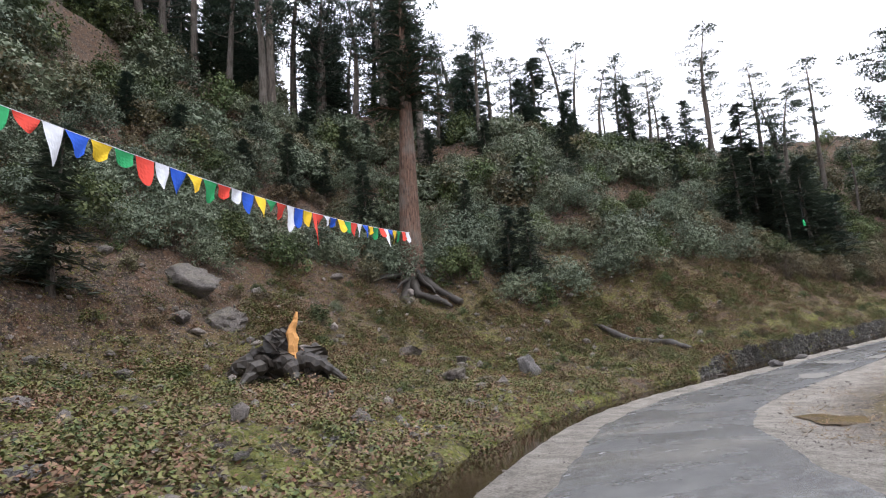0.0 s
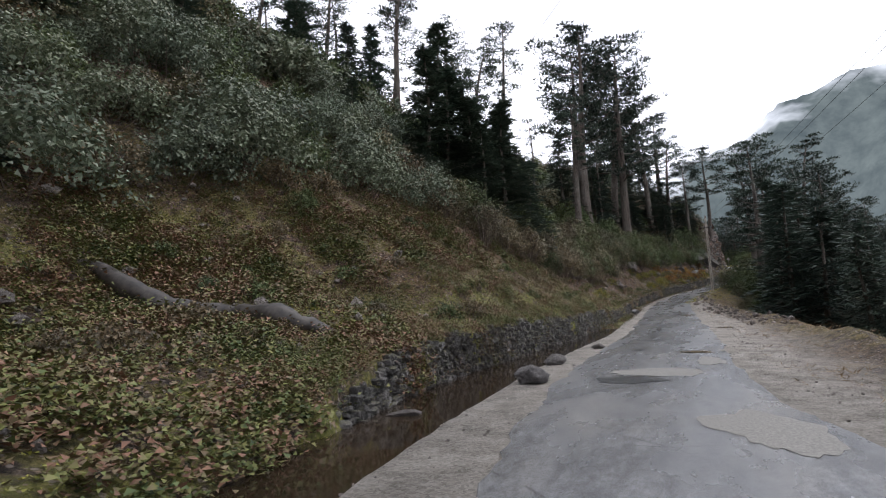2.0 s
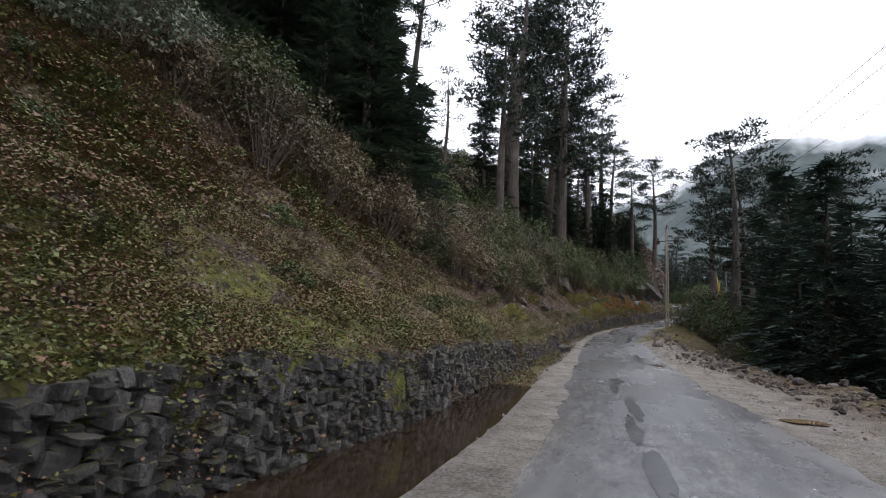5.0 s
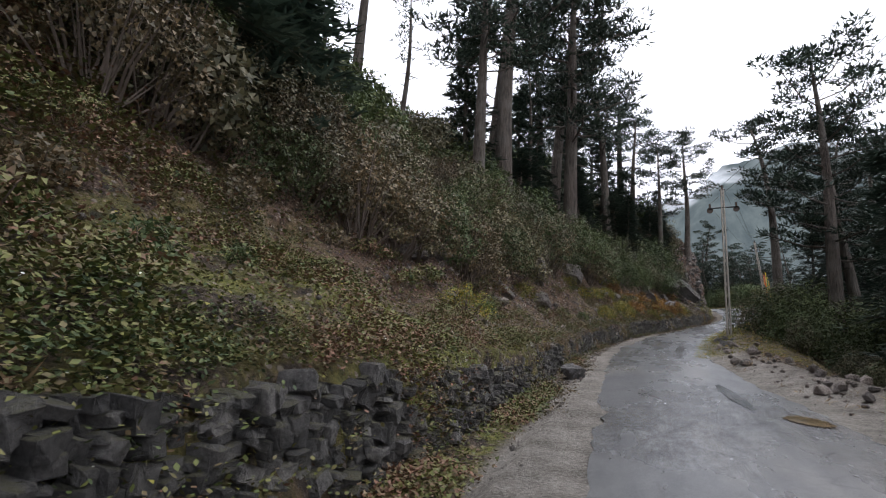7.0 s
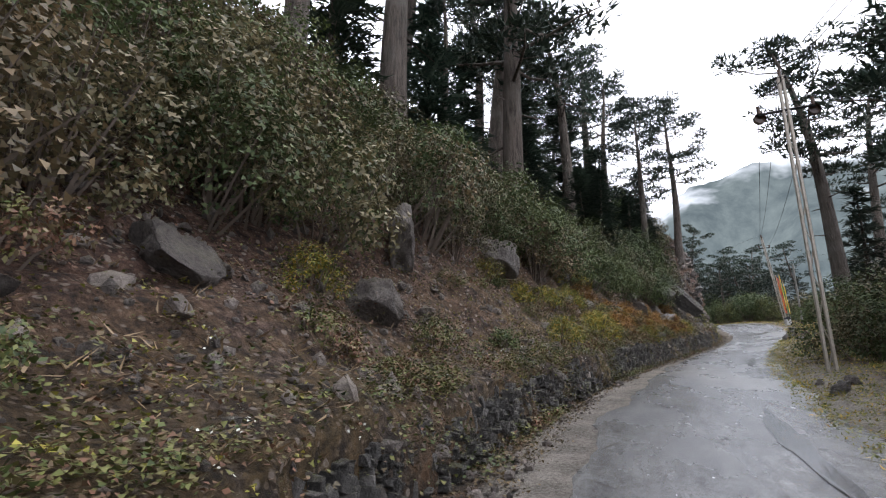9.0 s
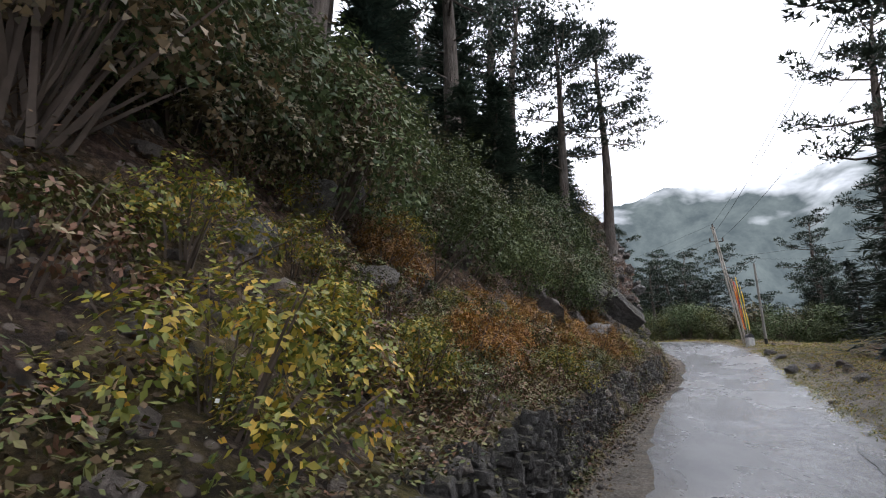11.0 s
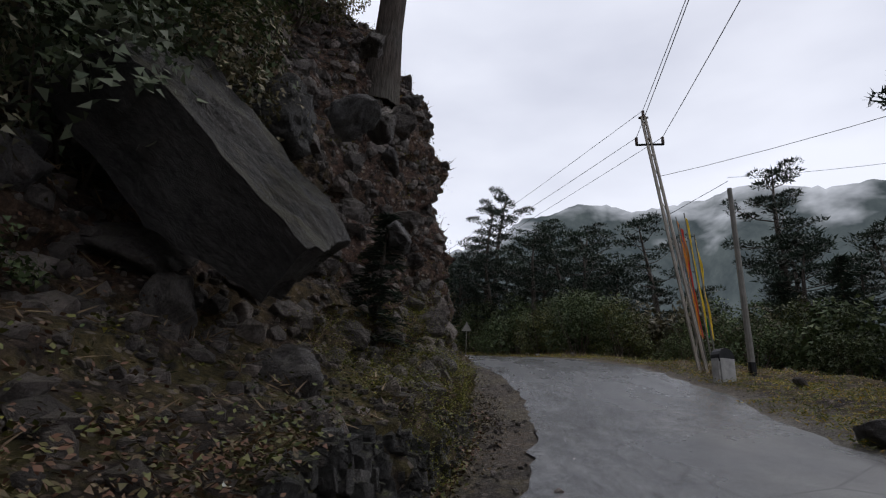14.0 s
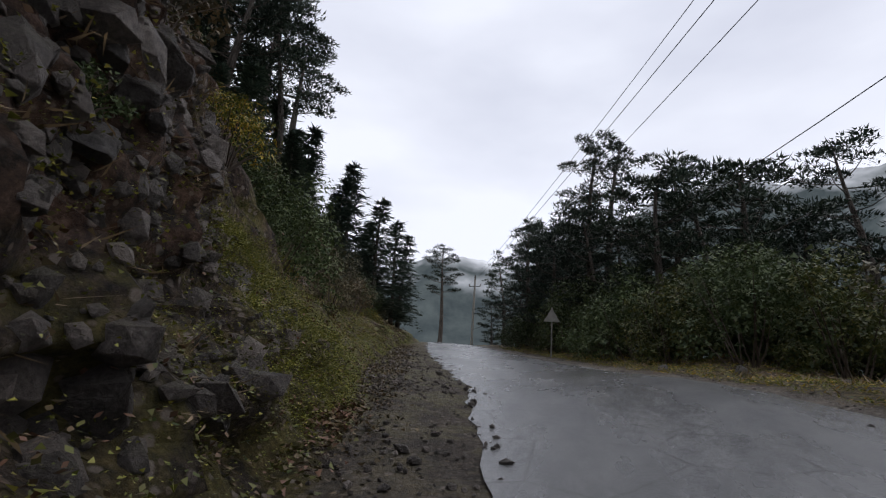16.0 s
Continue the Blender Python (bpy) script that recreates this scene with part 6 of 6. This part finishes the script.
# milestone and road sign
ms = tagged(new("milestone"), "weathered whitewashed milestone with a dark rounded top", "milestone")
b = at_ground(12.35, 85.3)
bm = bmesh.new()
bmesh.ops.create_cube(bm, size=1.0, matrix=Matrix.Translation(b + Vector((0, 0, 0.22))) @ Matrix.Rotation(0.3, 4, "Z") @ Matrix.Diagonal((0.46, 0.26, 0.6, 1)))
bmesh.ops.bevel(bm, geom=bm.edges[:], offset=0.035, segments=2, affect="EDGES")
part("block", bm, STONE_PAINT, ms)
v, f = [], []
ra = Matrix.Rotation(0.3, 3, "Z")
tube(v, f, [b + Vector((0, 0, 0.5)) + ra @ Vector((0, -0.125, 0)), b + Vector((0, 0, 0.5)) + ra @ Vector((0, 0.125, 0))], [0.215, 0.215], 18)
f.append(tuple(range(18)))
part("rounded_top", mesh_of("rounded_top", v, f), DARK_METAL, ms, "black painted rounded top")
sg = tagged(new("road_sign"), "small triangular road sign on a thin post", "road sign")
b = at_ground(7.7, 104.0)
part("post", tapered(b - Vector((0, 0, 0.3)), b + Vector((0, 0, 1.9)), 0.03, 0.03, 8), WOOD_POLE, sg)
t = b + Vector((0, -0.05, 1.35))
tri = [Vector((-0.3, 0, 0)), Vector((0.3, 0, 0)), Vector((0, 0, 0.53))]
v = [t + q for q in tri] + [t + q + Vector((0, 0.02, 0)) for q in tri]
part("plate", mesh_of("plate", v, [(0, 1, 2), (5, 4, 3), (0, 3, 4, 1), (1, 4, 5, 2), (2, 5, 3, 0)]), WOOD_POLE, sg, "weathered grey triangular plate")


# ---- puddles, patches and cracks on the road ----
def road_top(y, d):
    """A point on the road's surface."""
    p = on_plan(y, d, 0.04 - 0.045 * min(1, abs(d) / 1.95) ** 4)
    p.z += 0.02 * noise.noise(p * 0.8)
    return p


def blob(y0, d0, ry, rd, seed, lift, mat, name, label, n=40):
    """A flat ragged patch lying on the road."""
    v = [road_top(y0, d0) + Vector((0, 0, lift))]
    for ring in (0.3, 0.55, 0.8, 1.0):
        for k in range(n):
            g = 6.2832 * k / n
            e = 1 + 0.4 * noise.noise(Vector((math.cos(g) * 1.3 + seed, math.sin(g) * 1.3, seed * 0.7))) + 0.25 * noise.noise(Vector((math.cos(g) * 4, math.sin(g) * 4, seed))) + 0.1 * noise.noise(Vector((math.cos(g) * 9, math.sin(g) * 9, seed)))
            v.append(road_top(y0 + ry * e * ring * math.sin(g), d0 + rd * e * ring * math.cos(g)) + Vector((0, 0, lift)))
    f = [(0, k + 1, (k + 1) % n + 1) for k in range(n)]
    for r in range(3):
        f += [(1 + r * n + k, 1 + (r + 1) * n + k, 1 + (r + 1) * n + (k + 1) % n, 1 + r * n + (k + 1) % n) for k in range(n)]
    return tagged(link(name, mesh_of(name, v, f), mat), label, "puddle" if "puddle" in name else "patch", kind="structure")


PATCH = plain_material("dark_asphalt_patch", (0.075, 0.075, 0.077), 0.22, 0.0, 0.4, 20)
PALE_PATCH = plain_material("dusty_gravel_patch", (0.2, 0.188, 0.168), 0.7, 0.0, 0.5, 30)
for k, (y0, x0, ry, rd) in enumerate(((7.0, 1.7, 0.22, 0.5), (-17.4, 9.6, 1.3, 0.75), (30.5, 1.1, 0.35, 0.3), (20.0, 2.9, 0.3, 0.4))):
    blob(y0, x0 - float(np.interp(y0, SY, SX)), ry, rd, 3.1 * k, 0.009, MUD_WATER, "puddle", "muddy rain puddle on the broken asphalt")
for k, (y0, d0, ry, rd) in enumerate(((10.9, -1.0, 0.22, 0.4), (12.4, -0.4, 0.16, 0.5), (14.6, -0.5, 1.1, 0.12), (17.2, -0.62, 1.3, 0.1), (19.8, -0.45, 1.6, 0.13), (22.8, -0.7, 1.2, 0.1), (24.6, -0.55, 0.7, 0.2), (8.2, -0.6, 0.3, 0.25), (33, 0.6, 1.6, 0.14), (44, 0.4, 2.2, 0.16), (58, 0.5, 2.4, 0.12), (1.5, -0.3, 0.5, 0.7))):
    blob(y0, d0, ry, rd, 1.7 * k + 0.4, 0.006, PATCH, "road_patch", "dark wet patch in the worn asphalt")
for k, (y0, d0, ry, rd) in enumerate(((2.6, 0.3, 0.6, 1.1), (-3.2, 1.1, 1.3, 0.6), (4.8, 1.4, 0.9, 0.35))):
    blob(y0, d0, ry, rd, 2.3 * k + 0.2, 0.004, PALE_PATCH, "road_patch", "pale gravelly patch where the asphalt is gone")


# ---- lichen hung from the branches over the bank ----
lr = random.Random(15)
v, f = [], []
for k in range(22):
    y0 = lr.uniform(45.5, 48.5) if k < 9 else lr.uniform(37, 50)
    c0 = ground_at(y0, -(wood_edge(y0) - 0.3 + lr.uniform(-0.3, 0.6))) + Vector((0, 0, lr.uniform(1.0, 2.1)))
    long_, wide_ = lr.uniform(0.4, 1.3) * (1.2 if k < 9 else 0.8), lr.uniform(0.12, 0.4)
    for _ in range(26 if k < 9 else 12):
        p = c0 + Vector((lr.gauss(0, wide_), lr.gauss(0, wide_), lr.uniform(-0.15, 0.15)))
        ln, w, g = long_ * lr.uniform(0.25, 1.0), lr.uniform(0.003, 0.011), lr.uniform(0, 3.14)
        o = Vector((math.cos(g), math.sin(g), 0)) * w
        b0 = len(v)
        for j in range(6):
            q = p - Vector((0, 0, ln * j / 5)) + Vector((lr.uniform(-1, 1), lr.uniform(-1, 1), 0)) * 0.02 * j
            v += [q - o * (1 - j / 5.4), q + o * (1 - j / 5.4)]
        f += [(b0 + 2 * j, b0 + 2 * j + 1, b0 + 2 * j + 3, b0 + 2 * j + 2) for j in range(5)]
tagged(link("beard_lichen", mesh_of("beard_lichen", v, f), LICHEN), "pale beard lichen hanging from the branches over the bank", "lichen", kind="stuff")


# ---- far mountain in the cloud ----
def mountain_material():
    """A far wooded flank that glows in haze-tinted colours; cloud thins it to sky."""
    m = bpy.data.materials.new("hazy_mountain_glow")
    m.use_nodes = True
    n, l = m.node_tree.nodes, m.node_tree.links
    n.clear()
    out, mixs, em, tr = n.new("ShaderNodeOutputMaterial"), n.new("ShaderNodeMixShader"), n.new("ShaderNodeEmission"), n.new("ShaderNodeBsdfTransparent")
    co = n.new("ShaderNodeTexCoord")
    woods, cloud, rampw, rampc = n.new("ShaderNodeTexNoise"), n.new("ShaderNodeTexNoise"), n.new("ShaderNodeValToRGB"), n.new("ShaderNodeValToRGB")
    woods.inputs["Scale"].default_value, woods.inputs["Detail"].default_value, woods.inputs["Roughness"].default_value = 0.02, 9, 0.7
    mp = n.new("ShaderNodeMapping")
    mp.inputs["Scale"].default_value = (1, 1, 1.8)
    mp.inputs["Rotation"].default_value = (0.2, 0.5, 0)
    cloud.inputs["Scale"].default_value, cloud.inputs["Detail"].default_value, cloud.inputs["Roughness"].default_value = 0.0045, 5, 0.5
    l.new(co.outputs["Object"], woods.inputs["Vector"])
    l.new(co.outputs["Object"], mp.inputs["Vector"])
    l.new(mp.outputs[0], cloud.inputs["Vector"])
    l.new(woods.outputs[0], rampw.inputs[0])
    # blue-grey distance haze is painted into the glow; the flank takes no light
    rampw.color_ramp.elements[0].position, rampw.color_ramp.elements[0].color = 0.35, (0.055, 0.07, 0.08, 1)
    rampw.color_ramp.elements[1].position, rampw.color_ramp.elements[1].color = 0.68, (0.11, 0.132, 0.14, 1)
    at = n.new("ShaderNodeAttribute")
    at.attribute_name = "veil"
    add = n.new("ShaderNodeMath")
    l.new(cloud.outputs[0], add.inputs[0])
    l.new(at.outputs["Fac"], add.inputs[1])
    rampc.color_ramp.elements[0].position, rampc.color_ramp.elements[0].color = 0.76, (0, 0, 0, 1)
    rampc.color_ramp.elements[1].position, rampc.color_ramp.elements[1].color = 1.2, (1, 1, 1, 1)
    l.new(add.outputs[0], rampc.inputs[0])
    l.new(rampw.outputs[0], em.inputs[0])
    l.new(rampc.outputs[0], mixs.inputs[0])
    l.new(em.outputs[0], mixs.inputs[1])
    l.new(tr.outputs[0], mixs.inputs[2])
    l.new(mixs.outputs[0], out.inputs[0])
    return m


def mountain():
    az = np.radians(np.arange(-110, 61, 0.5))
    crest = np.interp(np.degrees(az), [-110, -60, -35, -25, -15, -10, -5, 0, 10, 20, 35, 60], [14, 19, 22, 22, 22.6, 21.4, 18.5, 16.8, 15.5, 14.5, 12, 10])
    v, veil, n = [], [], 40
    for i, a in enumerate(az):
        top = 1000 * math.tan(math.radians(crest[i])) + 22 * noise.fractal(Vector((i * 0.06, 0, 7)), 0.9, 2.1, 5) + 5 * noise.noise(Vector((i * 0.9, 3, 7)))
        for j in range(n + 1):
            f = j / n
            r = 1000 - 330 * (1 - f) + 60 * noise.noise(Vector((i * 0.08, f * 3, 1)))
            v.append((5 - math.sin(a) * r, 55 + math.cos(a) * r, -150 + (top + 150) * f))
            # mist as see-through: towards the crest, a middle band, the left side
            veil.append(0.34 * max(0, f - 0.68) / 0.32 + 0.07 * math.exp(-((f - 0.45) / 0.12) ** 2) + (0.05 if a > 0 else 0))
    c = n + 1
    faces = [(i * c + j, (i + 1) * c + j, (i + 1) * c + j + 1, i * c + j + 1) for i in range(len(az) - 1) for j in range(n)]
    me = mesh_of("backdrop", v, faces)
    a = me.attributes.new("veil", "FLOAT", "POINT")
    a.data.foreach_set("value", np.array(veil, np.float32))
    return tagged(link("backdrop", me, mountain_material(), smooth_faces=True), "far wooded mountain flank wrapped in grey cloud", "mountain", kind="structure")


mountain()
